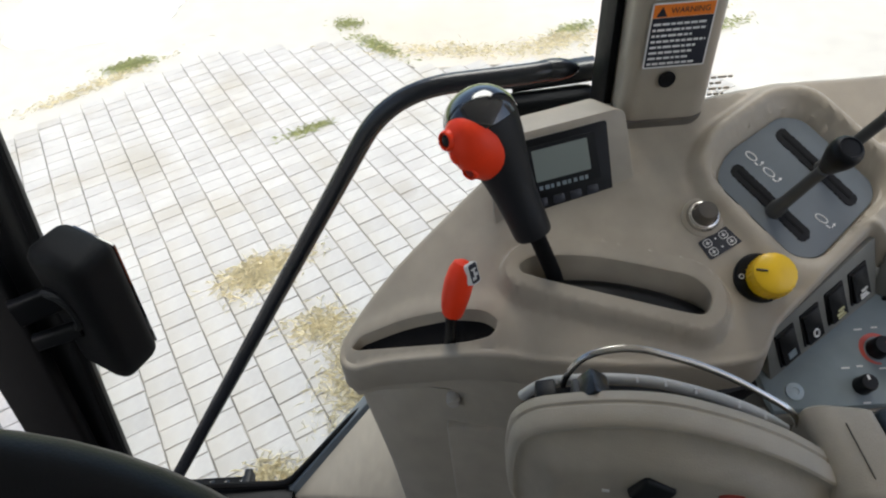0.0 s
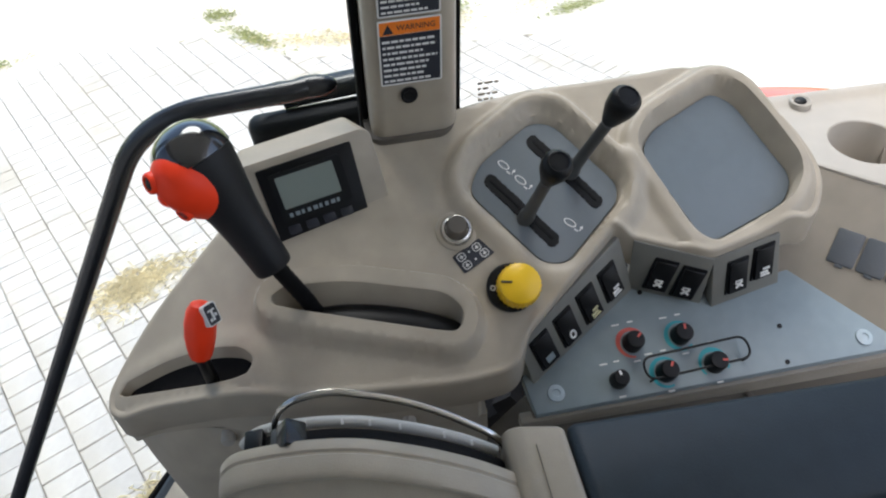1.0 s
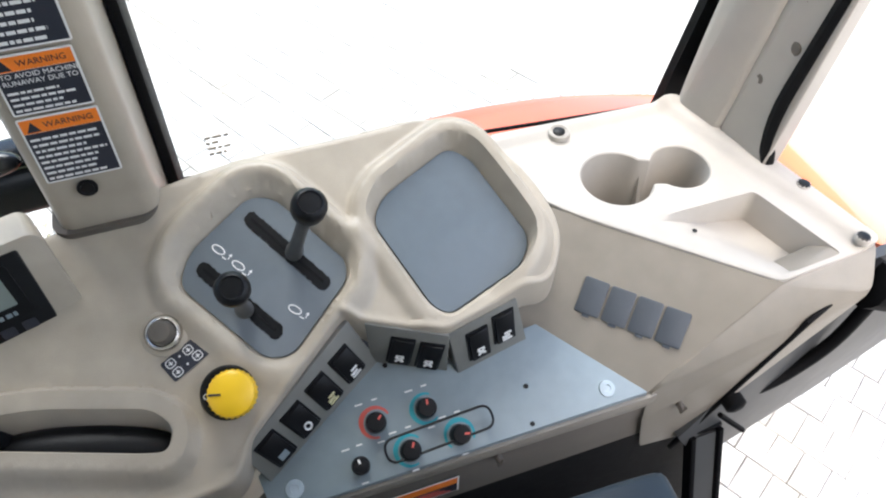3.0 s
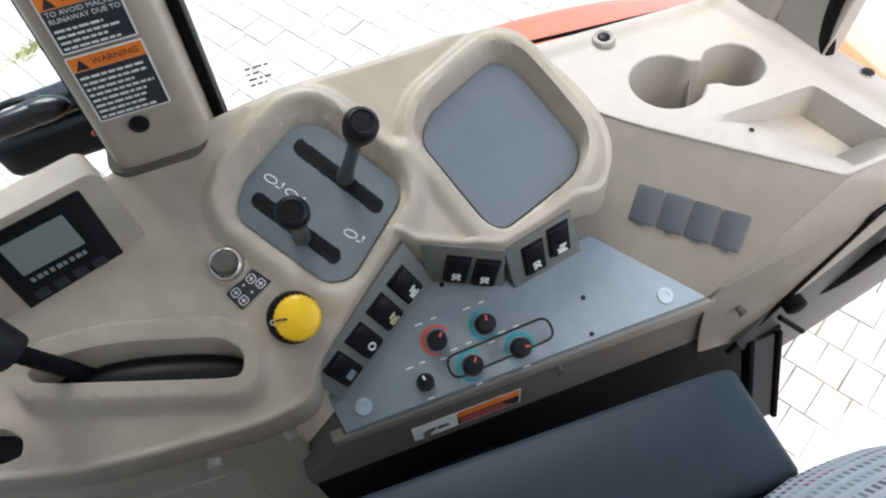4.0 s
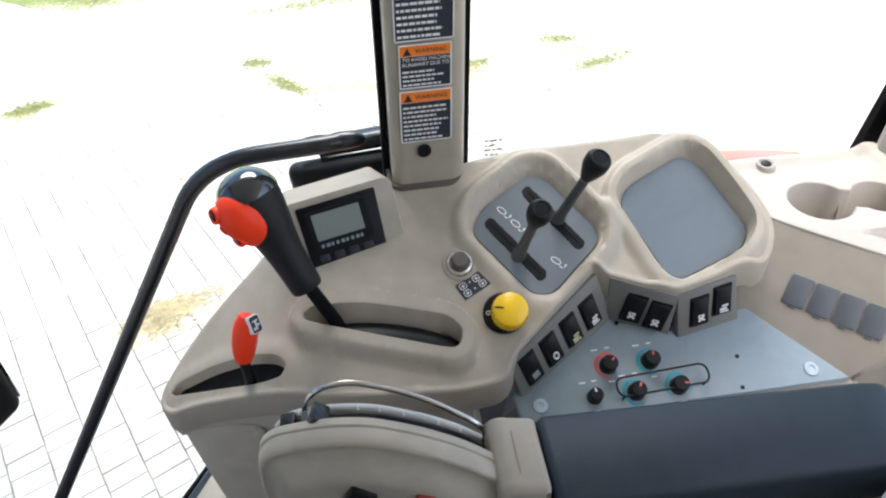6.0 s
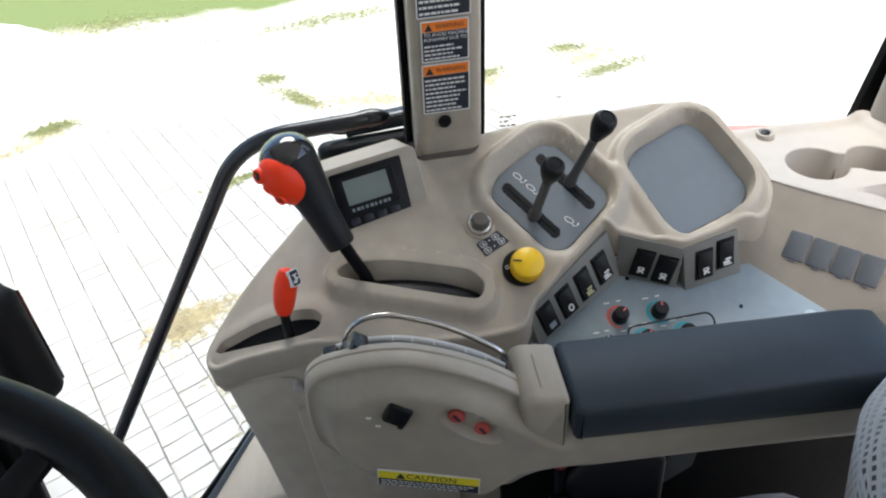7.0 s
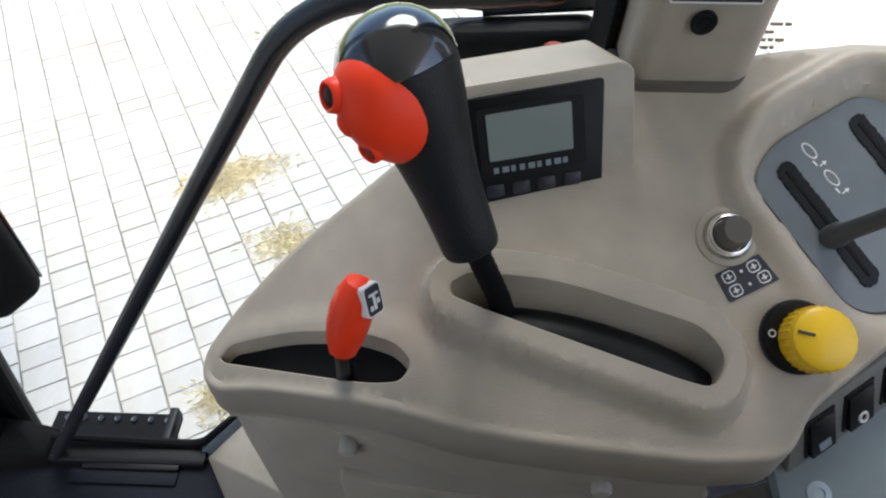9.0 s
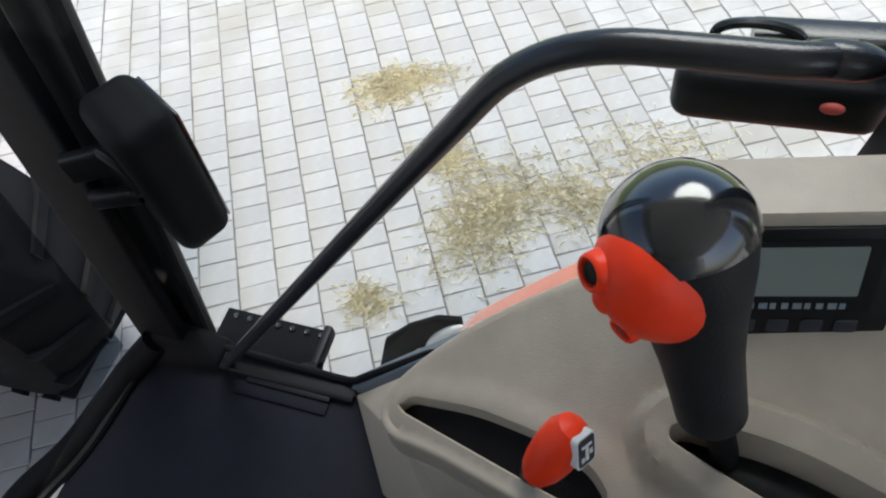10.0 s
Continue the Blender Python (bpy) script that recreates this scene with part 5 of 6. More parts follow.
def front_height(x, z):
    """How far the housing's front bulges: a rolled lip, a shallow groove, a sloping band, then the flat face."""
    x, z = np.asarray(x, float), np.asarray(z, float)
    d = np.maximum(0, -distance(x, z, FRONT))
    roll = np.sqrt(np.maximum(0, 1 - (1 - np.minimum(d / 0.006, 1)) ** 2))
    house = 0.0085 * np.sqrt(np.maximum(0, 1 - (1 - np.minimum(d / 0.0035, 1)) ** 2)) - 0.0015 * smooth01((d - 0.0035) / 0.003) + 0.0190 * smooth01((d - 0.0095) / 0.020)
    arm = 0.012 * roll + 0.009 * smooth01(d / 0.022)
    w = smooth01((x - 0.286) / 0.035)
    low = np.interp(x, [0.05, 0.10, 0.2156, 0.27], [2.215, 2.188, 2.156, 2.150])
    h = (house - 0.016 * np.clip((low - z) / 0.045, 0, 1)) * (1 - w) + arm * w
    return h - 0.0110 * smooth01(-distance(x, z, RECESS) / 0.004)


front = shell(FRONT, [], [RECESS, grown(RECESS, -0.006), grown(FRONT, -0.0006), grown(FRONT, -0.0018), grown(FRONT, -0.0036), grown(FRONT, -0.0065), grown(FRONT, -0.0100)], front_height, 0.005, [(0, 0), (0.0002, 0.004), (0.0002, 0.006), (-0.0012, 0.0072), (-0.0012, 0.0085), (0.0002, 0.0100), (0.0002, 0.016), (-0.0010, 0.018)], [])
for v in front.verts:
    x, z, h = v.co
    v.co = (x, 0.136 + arm_y(x) - h, z)
part("dial_housing", front, BEIGE, armrest, "beige rounded dial housing running into the arm")
BODY = fillet([(0.280, 2.192), (0.46, 2.1865), (0.615, 2.178), (0.615, 2.256), (0.280, 2.262)], [0.002, 0.05, 0.01, 0.01, 0.002], 3)
part("arm_body", loft(layers(BODY, [(0, 0.185), (0, 0.140)])), BEIGE, armrest, "beige arm body")
blk = fillet([(0.254, 2.225), (0.2965, 2.225), (0.2965, 2.310), (0.264, 2.308), (0.254, 2.300)], 0.006, 4)
part("end_block", loft(layers(blk, [(-0.003, 0.186), (0, 0.183), (0, 0.121), (-0.002, 0.116), (-0.006, 0.1135)])), BEIGE, armrest)
part("seam", box(0.2738, 0.130 + arm_y(0.274), 2.240, 0.2742, 0.170 + arm_y(0.274), 2.3096), DARKTAN, armrest)
PADO = fillet([(0.2975, 2.2675), (0.618, 2.2515), (0.618, 2.298), (0.590, 2.304), (0.302, 2.311), (0.2975, 2.306)], [0.003, 0.006, 0.010, 0.02, 0.005, 0.003], 4)
part("arm_pad", loft(layers(PADO, [(-0.006, 0.188), (-0.002, 0.186), (0, 0.182), (0, 0.108), (-0.002, 0.104), (-0.006, 0.102)])), PAD, armrest, "dark blue-grey padded vinyl top")

# lever arc behind the housing
ARC = [(0.066, 2.296), (0.080, 2.316), (0.104, 2.326), (0.132, 2.333), (0.160, 2.335), (0.200, 2.326), (0.230, 2.313), (0.250, 2.298)]
arc = bent([(x, 0.166 + arm_y(x), z - 0.026) for x, z in ARC], 0.02, 3)
part("dial_slot", sweep(arc, 0.014, 10, squash=(0.5, 0.85), side=(0, 1, 0)), SLOT, armrest)
part("dial_scale", sweep([p + Vector((0, 0.017, 0.0030)) for p in arc], 0.007, 10, squash=(0.6, 0.6), side=(0, 1, 0)), SCALE, armrest, "grey graduated dial scale")
for k in range(9):
    p = arc[2 + int(k * (len(arc) - 5) / 8)]
    part("tick", moved(box(-0.0009, -0.0020, 0.0034, 0.0009, 0.0020, 0.0047), Matrix.Translation(p + Vector((0, 0.017, 0.0030))) @ pose(0, 0, 0, 38, 0, 0)), WHITE, armrest)
hoop = bent([(0.094, 0.228, 2.270), (0.094, 0.228, 2.305), (0.108, 0.228, 2.334), (0.141, 0.227, 2.341), (0.200, 0.217, 2.322), (0.252, 0.194, 2.297), (0.260, 0.190, 2.270)], 0.03, 6)
part("guard_hoop", sweep(hoop, 0.0020, 10, squash=(1.0, 1.3)), STEEL, armrest, "dull metal guard hoop")
part("arm_bracket", hull([(0.10, 0.172, 2.20), (0.27, 0.15, 2.20), (0.10, 0.195, 2.20), (0.27, 0.175, 2.20), (0.09, 0.188, 2.285), (0.27, 0.16, 2.26), (0.09, 0.215, 2.285), (0.27, 0.185, 2.26)], 0.004), BEIGE, armrest)
for x, y, z, w in ((0.107, 0.207, 2.316, 0.0095), (0.082, 0.222, 2.296, 0.008)):
    part("draft_lever", hull([(x - w, y - 0.008, z - 0.02), (x + w, y - 0.010, z - 0.02), (x - w, y + 0.008, z - 0.02), (x + w, y + 0.006, z - 0.02), (x - w, y - 0.009, z + 0.008), (x + w * 0.8, y - 0.011, z + 0.012), (x - w, y + 0.009, z + 0.008), (x + w * 0.8, y + 0.007, z + 0.012)], 0.002), BLACK if w < 0.009 else STEMGREY, armrest, "small dark dial lever")


part("lever_tip", moved(box(-0.0085, -0.010, -0.0075, 0.0085, 0.010, 0.0075, 0.0025, 2), Matrix.Translation((0.112, 0.206, 2.325)) @ pose(0, 0, 0, 0, 42, 0)), SATIN, armrest, "faceted dark lever tip")


def arm_face(x, z, sunk=0.0):
    """The pose on the dial housing's front, sunk into it by that much."""
    y = 0.136 + arm_y(x) - float(front_height(np.array([x]), np.array([z]))[0]) + sunk
    return basis((x, y, z), (1, -0.22, 0), (0, 0.04, 1))


m = arm_face(0.1415, 2.287, 0.0010)
sw = part("toggle_switch", moved(hull([(-0.013, -0.010, 0), (0.013, -0.010, 0), (0.013, 0.014, 0), (-0.013, 0.014, 0), (-0.011, -0.009, 0.008), (0.011, -0.009, 0.008), (0.011, 0.012, 0.005), (-0.011, 0.012, 0.005)], 0.002), m @ pose(0, 0, 0, 0, 0, -28)), BLACK, armrest, "square black toggle switch")
part("latch", moved(box(0.004, -0.018, 0, 0.010, -0.010, 0.004, 0.001, 1), m @ pose(0, 0, 0, 0, 0, -20)), BLACK, sw)
for dx, dz in ((-0.028, -0.006), (-0.020, -0.017)):
    part("printed_sign", moved(box(dx - 0.003, dz - 0.003, 0.0, dx + 0.002, dz - 0.001, 0.0012), m), WHITE, armrest)
for x, z, r in ((0.1962, 2.2755, 0.0085), (0.2190, 2.2580, 0.0080)):
    m = arm_face(x, z, 0.0010)
    dial = part("set_dial", moved(lathe([(r, 0.0), (r * 0.95, 0.004), (r * 0.8, 0.005), (0, 0.005)], 24), m), REDDOT, armrest, "small faded red set dial")
    part("pointer", moved(box(-0.001, -r * 0.6, 0.004, 0.0012, r * 0.5, 0.0062), m @ pose(0, 0, 0, 0, 0, 35)), NAVY, dial)

m = arm_face(0.2085, 2.2725, 0.0005) @ pose(0, 0, 0, 0, 0, -40)
part("printed_sign", moved(sweep([(0.002 * math.cos(a) + 0.004, 0.006 + 0.002 * math.sin(a), 0.001) for a in np.linspace(0, 2 * math.pi, 10, endpoint=False)], 0.0005, 4, closed=True), m), WHITE, armrest)


def slab(bm, x0, y0, x1, y1, z0, z1):
    """Adds one small upright block of print to a mesh."""
    v = [bm.verts.new(p) for p in ((x0, y0, z0), (x1, y0, z0), (x1, y1, z0), (x0, y1, z0), (x0, y0, z1), (x1, y0, z1), (x1, y1, z1), (x0, y1, z1))]
    for f in ((3, 2, 1, 0), (4, 5, 6, 7), (0, 1, 5, 4), (1, 2, 6, 5), (2, 3, 7, 6), (3, 0, 4, 7)):
        bm.faces.new([v[i] for i in f])


m = basis((0.1600, 0.1365 + arm_y(0.160) - float(front_height(np.array([0.160]), np.array([2.1785]))[0]), 2.1785), (0.1054, -0.0232, -0.011), (0, 0.04, 1)) @ Matrix.Translation((0, 0, -0.0030))
lab = part("caution_label", moved(prism([(-0.0525, -0.0130), (0.0525, -0.0130), (0.0525, 0.0130), (-0.0525, 0.0130)], 0.004, 0.0052), m), WHITE, armrest, "yellow and black caution label")
part("header", moved(prism([(-0.0515, 0.000), (0.0515, 0.000), (0.0515, 0.0115), (-0.0515, 0.0115)], 0.0052, 0.0056), m), YPRINT, lab)
part("field", moved(prism([(-0.0515, -0.0122), (0.0515, -0.0122), (0.0515, -0.0004), (-0.0515, -0.0004)], 0.0045, 0.0057), m), NAVY, lab)
lettering("title", "CAUTION", 0.0115, m @ Matrix.Translation((0.003, 0.0056, 0.0057)), NAVY, lab)
part("symbol", moved(prism([(-0.0335, 0.0016), (-0.0235, 0.0016), (-0.0285, 0.0102)], 0.0050, 0.0060), m), NAVY, lab)
rng_label = random.Random(11)
for k in range(3):
    row, u, end = bmesh.new(), -0.049, 0.048 - 0.008 * k
    while u < end - 0.003:
        w = min(rng_label.uniform(0.0022, 0.0065), end - u)
        slab(row, u, -0.0038 - 0.0036 * k, u + w, -0.0027 - 0.0036 * k, 0.0055, 0.0060)
        u += w + 0.0013
    part("print_row", moved(row, m), WHITE, lab)

# ---- seat ----
seat = thing("seat", (0.42, -0.05, 1.40), "tractor seat in grey patterned woven cloth", "seat")


def cushion(x0, y0, z0, x1, y1, z1, r, puff):
    bm = box(x0, y0, z0, x1, y1, z1)
    bmesh.ops.subdivide_edges(bm, edges=bm.edges[:], cuts=14, use_grid_fill=True)
    c, h = Vector(((x0 + x1) / 2, (y0 + y1) / 2, (z0 + z1) / 2)), Vector(((x1 - x0) / 2, (y1 - y0) / 2, (z1 - z0) / 2))
    for v in bm.verts:
        d = v.co - c
        core = Vector([max(-(h[k] - r), min(h[k] - r, d[k])) for k in range(3)])
        off = d - core
        if off.length > 1e-9:
            off = off.normalized() * r
        bulge = puff * (1 - (d.x / h.x) ** 2) * (1 - (d.y / h.y) ** 2)
        v.co = c + core + off + Vector((0, 0, bulge if d.z > 0 else 0))
    return bm


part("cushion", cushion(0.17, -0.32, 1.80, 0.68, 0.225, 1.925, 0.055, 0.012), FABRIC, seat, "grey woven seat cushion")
back = cushion(0.482, -0.52, 1.87, 0.76, 0.098, 2.425, 0.128, 0.0)
for v in back.verts:
    v.co.x += 0.22 * max(0.0, 2.33 - v.co.z)
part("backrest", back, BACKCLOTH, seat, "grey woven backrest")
part("seat_base", box(0.24, -0.26, 1.42, 0.62, 0.16, 1.80, 0.02), BLACK, seat)
part("side_cover", hull([(0.27, 0.20, 1.66), (0.62, 0.20, 1.66), (0.27, 0.20, 1.80), (0.62, 0.20, 1.84), (0.27, 0.16, 1.66), (0.62, 0.16, 1.66), (0.27, 0.16, 1.82), (0.62, 0.16, 1.84)], 0.008), BLACK, seat)
part("seat_belt_buckle", hull([(0.30, 0.225, 1.86), (0.33, 0.225, 1.86), (0.30, 0.245, 1.86), (0.33, 0.245, 1.86), (0.315, 0.225, 1.94), (0.345, 0.225, 1.94), (0.315, 0.245, 1.94), (0.345, 0.245, 1.94)], 0.004), BLACK, seat)
reel = part("belt_reel", hull([(x, y, z) for y in (0.235, 0.275) for x, z in ((0.345, 1.86), (0.335, 1.97), (0.365, 2.015), (0.445, 2.02), (0.475, 1.99), (0.480, 1.86))], 0.012, 3), BLACK, seat, "rounded black belt reel housing")
part("bracket", hull([(x, y, z) for y in (0.252, 0.256) for x, z in ((0.475, 1.90), (0.52, 1.94), (0.525, 2.005), (0.485, 2.01))] , 0.0), SHEET, seat, "grey steel bracket")
# levers in the dark gap beside the seat
for k, (x, z, c, nm) in enumerate(((0.330, 2.010, DARKRED, "park_lever"), (0.36, 1.97, BLACK, "range_lever"))):
    lv = thing(nm, (x, 0.26, 1.42), "dark floor lever with %s grip beside the seat" % ("a red" if k == 0 else "a black"), "lever")
    part("stem", sweep([(x + 0.03, 0.27, 1.42), (x + 0.01, 0.26, 1.75), (x, 0.25, z)], 0.008, 10), BLACK, lv)
    part("grip", ball((x, 0.25, z), (0.012, 0.012, 0.018), 16, 10), c, lv)

# ---- steering wheel ----
wheel = thing("steering_wheel", (-0.42, -0.14, 1.40), "black moulded steering wheel on its column", "steering wheel")
wm = Matrix.Translation((-0.146, -0.142, 2.505)) @ pose(0, 0, 0, 0, 19.3, -1.4)
part("rim", moved(sweep([(0.199 * math.cos(a), 0.199 * math.sin(a), 0) for a in np.linspace(0, 2 * math.pi, 72, endpoint=False)], 0.0165, 16, closed=True), wm), BLACK, wheel, "black grained wheel rim")
part("hub", moved(lathe([(0.03, -0.075), (0.055, -0.06), (0.062, -0.035), (0.05, -0.022), (0, -0.018)], 28), wm), BLACK, wheel)
for a in (60, 180, 300):
    part("spoke", moved(sweep([(0.04, 0, -0.045), (0.12, 0, -0.035), (0.197, 0, 0)], [0.014, 0.012, 0.010], 10, squash=(1, 0.6)), wm @ pose(0, 0, 0, 0, 0, a)), BLACK, wheel)
part("column", sweep([(-0.167, -0.142, 2.44), (-0.42, -0.142, 1.40)], [0.04, 0.07], 16), BLACK, wheel)

# ---- door bar ----
bar = thing("door_bar", (-0.665, 0.632, 1.41), "bent black steel door bar across the glass", "grab bar")
part("tube", sweep(bent([(-0.672, 0.622, 1.385), (-0.045, 0.622, 2.335), (0.120, 0.622, 2.342), (0.150, 0.632, 2.340)], 0.075, 10), 0.0120, 14), SATIN, bar)
part("end_cap", ball((0.142, 0.629, 2.3405), (0.030, 0.0132, 0.0128), 18, 12), SATIN, bar, "rounded black end cap")

# ---- outside: lamp by the pillar, mirror, step, fender, wheels ----
latch = thing("door_latch", (0.12, 0.66, 2.24), "black door latch box with a small red tab", "latch")
part("latch_body", moved(cushion(-0.078, -0.017, -0.026, 0.078, 0.017, 0.026, 0.016, 0.0), Matrix.Translation((0.130, 0.684, 2.256)) @ pose(0, 0, 0, 0, -3, 0)), BLACK, latch)
part("arm", beam((0.100, 0.700, 2.292), (0.205, 0.700, 2.300), 0.026, 0.030, bevel=0.010), SATIN, latch)
part("loop", sweep([(0.102 + 0.030 * math.cos(a), 0.690, 2.302 + 0.012 * math.sin(a)) for a in np.linspace(0, 2 * math.pi, 22, endpoint=False)], 0.004, 8, closed=True), SATIN, latch, "black wire loop")
part("tab", ball((0.165, 0.666, 2.266), (0.009, 0.004, 0.005), 14, 8), REDDOT, latch, "dull red tab")

mirror = thing("side_mirror", (-0.63, 0.74, 1.75), "black plastic side mirror on a bracket", "mirror")
part("shell", moved(cushion(-0.060, -0.045, -0.150, 0.060, 0.045, 0.150, 0.026, 0.0), Matrix.Translation((-0.612, 0.728, 1.915)) @ pose(0, 0, 0, 0, 8, -28)), RUBBER, mirror, "black mirror shell")
part("glass", moved(box(-0.046, 0.0435, -0.130, 0.046, 0.048, 0.130, 0.004), Matrix.Translation((-0.612, 0.728, 1.915)) @ pose(0, 0, 0, 0, 8, -28)), GLOSSY, mirror)
part("bracket", joined(beam((-0.70, 0.665, 1.97), (-0.64, 0.70, 1.97), 0.05, 0.022), beam((-0.70, 0.665, 1.90), (-0.635, 0.69, 1.90), 0.03, 0.022), sweep(bent([(-0.655, 0.690, 1.990), (-0.632, 0.684, 1.985), (-0.618, 0.682, 1.955), (-0.622, 0.684, 1.915), (-0.655, 0.690, 1.895)], 0.012), 0.008, 8)), BLACK, mirror)

step = thing("access_step", (-0.76, 0.84, 1.03), "black steel access step plate with raised grips", "step")
part("tread", box(-0.92, 0.78, 1.03, -0.605, 0.885, 1.052, 0.003), RUBBER, step)
for i in range(7):
    part("grip_stud", lathe([(0.008, 1.050), (0.008, 1.058), (0.005, 1.060), (0, 1.059)], 10), SATIN, step).location += Vector((-0.885 + 0.042 * i, 0.865, 0))
part("rail", box(-0.62, 0.70, 1.05, -0.60, 0.885, 1.09, 0.003), BLACK, step)
for x in (-0.90, -0.62):
    part("hanger", hull([(x, 0.60, 1.30), (x + 0.02, 0.60, 1.30), (x, 0.64, 1.34), (x + 0.02, 0.64, 1.34), (x, 0.78, 1.035), (x + 0.02, 0.78, 1.035), (x, 0.80, 1.05), (x + 0.02, 0.80, 1.05)]), BLACK, step)


def wheel_at(cx, cy, cz, radius, width, lugs, name, label):
    """A tractor wheel: tyre with slanted lugs, and a dished rim."""
    w = thing(name, (cx, cy, cz - radius), label, "wheel", "tractor wheels")
    turn = Matrix.Translation((cx, cy, cz)) @ pose(0, 0, 0, 90, 0, 0)
    h = width / 2
    tyre = part("tyre", moved(lathe([(radius * 0.55, -h * 0.75), (radius * 0.62, -h * 0.98), (radius * 0.8, -h), (radius * 0.93, -h * 0.92), (radius * 0.965, -h * 0.7), (radius * 0.975, 0), (radius * 0.965, h * 0.7), (radius * 0.93, h * 0.92), (radius * 0.8, h), (radius * 0.62, h * 0.98), (radius * 0.55, h * 0.75)], 48), turn), TYRE, w, "black lugged tyre")
    for s in (-1, 1):
        for k in range(lugs):
            a = 360 * (k + (0.5 if s > 0 else 0)) / lugs
            lug = hull([(radius * 0.95, y0, t) for y0, t in ((-0.025, 0.02 * s), (0.025, 0.02 * s))] + [(radius * 1.0, y0, t) for y0, t in ((-0.018, 0.02 * s), (0.018, 0.02 * s))] + [(radius * 0.90, y0, h * s) for y0 in (0.09, 0.15)] + [(radius * 0.975, y0, h * 0.96 * s) for y0 in (0.095, 0.14)])
            part("lug", moved(lug, turn @ pose(0, 0, 0, 0, 0, a)), TYRE, tyre)
    part("rim", moved(lathe([(radius * 0.56, -h * 0.75), (radius * 0.5, -h * 0.5), (radius * 0.3, -h * 0.1), (radius * 0.1, 0), (0, 0)], 36), turn), ORANGE, w, "orange steel rim")
    return w


wheel_at(-2.34, 0.93, 0.69, 0.69, 0.52, 18, "tractor_wheel", "black lugged front tractor tyre on a steel rim")
wheel_at(0.85, 0.97, 0.80, 0.80, 0.45, 20, "tractor_wheel", "large black lugged rear tractor tyre under the fender")

fender = thing("fender", (0.6, 0.74, 1.0), "orange painted rear wheel fender with a front lamp", "fender")
FENDER = bent([(x, 0, z) for x, z in ((-0.215, 1.45), (-0.174, 1.594), (-0.076, 1.744), (0.0335, 1.896), (0.21, 2.046), (0.40, 2.136), (0.60, 2.176), (0.80, 2.166), (1.00, 2.120), (1.20, 2.045), (1.40, 1.940), (1.62, 1.780), (1.90, 1.450))], 0.12, 5)


def fender_sheet(path, y_in, y_out):
    """A bent sheet along a path, with a rolled outer lip."""
    bm = bmesh.new()
    rows = []
    for i, p in enumerate(path):
        a, b = path[max(0, i - 1)], path[min(len(path) - 1, i + 1)]
        n = Vector((-(b.z - a.z), 0, b.x - a.x)).normalized()
        yi = y_in(p.x)
        sec = [(yi, 0.0), (y_out - 0.020, 0.004), (y_out - 0.006, 0.001), (y_out, -0.008), (y_out, -0.035), (y_out - 0.005, -0.035), (y_out - 0.005, -0.010), (y_out - 0.020, -0.004), (yi, -0.006)]
        rows.append([bm.verts.new((p.x + n.x * h, y, p.z + n.z * h)) for y, h in sec])
    for a, b in zip(rows, rows[1:]):
        for i in range(9):
            j = (i + 1) % 9
            bm.faces.new((a[i], a[j], b[j], b[i]))
    bm.faces.new(rows[0])
    bm.faces.new(rows[-1])
    return bm


part("shell", fender_sheet(FENDER, lambda x: 0.668 - 0.25 * float(smooth01((x - 1.08) / 0.12)), 0.76), ORANGE, fender, "orange painted fender shell")
part("front_flap", hull([(x, y, z) for y in (0.970, 0.990) for x, z in ((-0.591, 0.574), (-0.524, 0.854), (-0.435, 0.990), (-0.346, 1.081), (-0.276, 1.104), (-0.266, 0.574))], 0.006, 3), RUBBER, fender, "black rubber flap")
part("stay", beam((-0.05, 0.74, 1.755), (-0.262, 0.978, 0.80), 0.03, 0.02), BLACK, fender, "black fender stay")
lamp = part("side_lamp", moved(ball((0, 0, 0), (0.122, 0.024, 0.036), 20, 12), Matrix.Translation((-0.322, 0.962, 0.990)) @ pose(0, 0, 0, 0, -61, 0)), LAMPGLASS, fender, "clear oblong side lamp")
part("marker_lens", moved(ball((0, 0, 0), (0.026, 0.020, 0.024), 16, 10), Matrix.Translation((-0.402, 0.962, 0.852))), ORANGE, lamp, "amber marker lens")

chassis = thing("chassis", (0.0, 0.0, 0.6), "dark tractor frame and axles below the cab", "chassis", kind="structure")
part("frame", box(-2.7, -0.25, 0.75, 1.1, 0.25, 1.30, 0.03), BLACK, chassis)
part("front_axle", box(-2.46, -0.9, 0.55, -2.30, 0.72, 0.76, 0.02), BLACK, chassis)
part("rear_axle", box(0.74, -0.9, 0.68, 0.96, 0.80, 0.92, 0.02), BLACK, chassis)

# sheet metal and hose behind the tray
rear_sheet = thing("rear_sheet", (1.05, 0.3, 1.6), "grey sheet-metal rear panel with a black hose", "panel")
part("sheet", hull([(x, y + o, z) for o in (0.0, 0.012) for x, y, z in ((0.785, 0.284, 2.00), (0.985, 0.332, 2.215), (1.36, 0.372, 2.19), (1.32, 0.372, 1.90), (1.08, 0.326, 1.865), (0.880, 0.286, 1.890), (0.81, 0.282, 1.955))]), SHEET, rear_sheet)
part("hinge_plate", beam((0.831, 0.288, 1.975), (0.828, 0.225, 1.850), 0.032, 0.012, bevel=0.002), SHEET, rear_sheet, "grey hinge plate")
for x in (0.811, 0.851):
    part("plate_edge", beam((x, 0.288, 1.980), (x - 0.003, 0.222, 1.848), 0.007, 0.018, bevel=0.002), RUBBER, rear_sheet)
part("plate_end", box(0.806, 0.286, 1.972, 0.856, 0.296, 1.986, 0.002), RUBBER, rear_sheet)
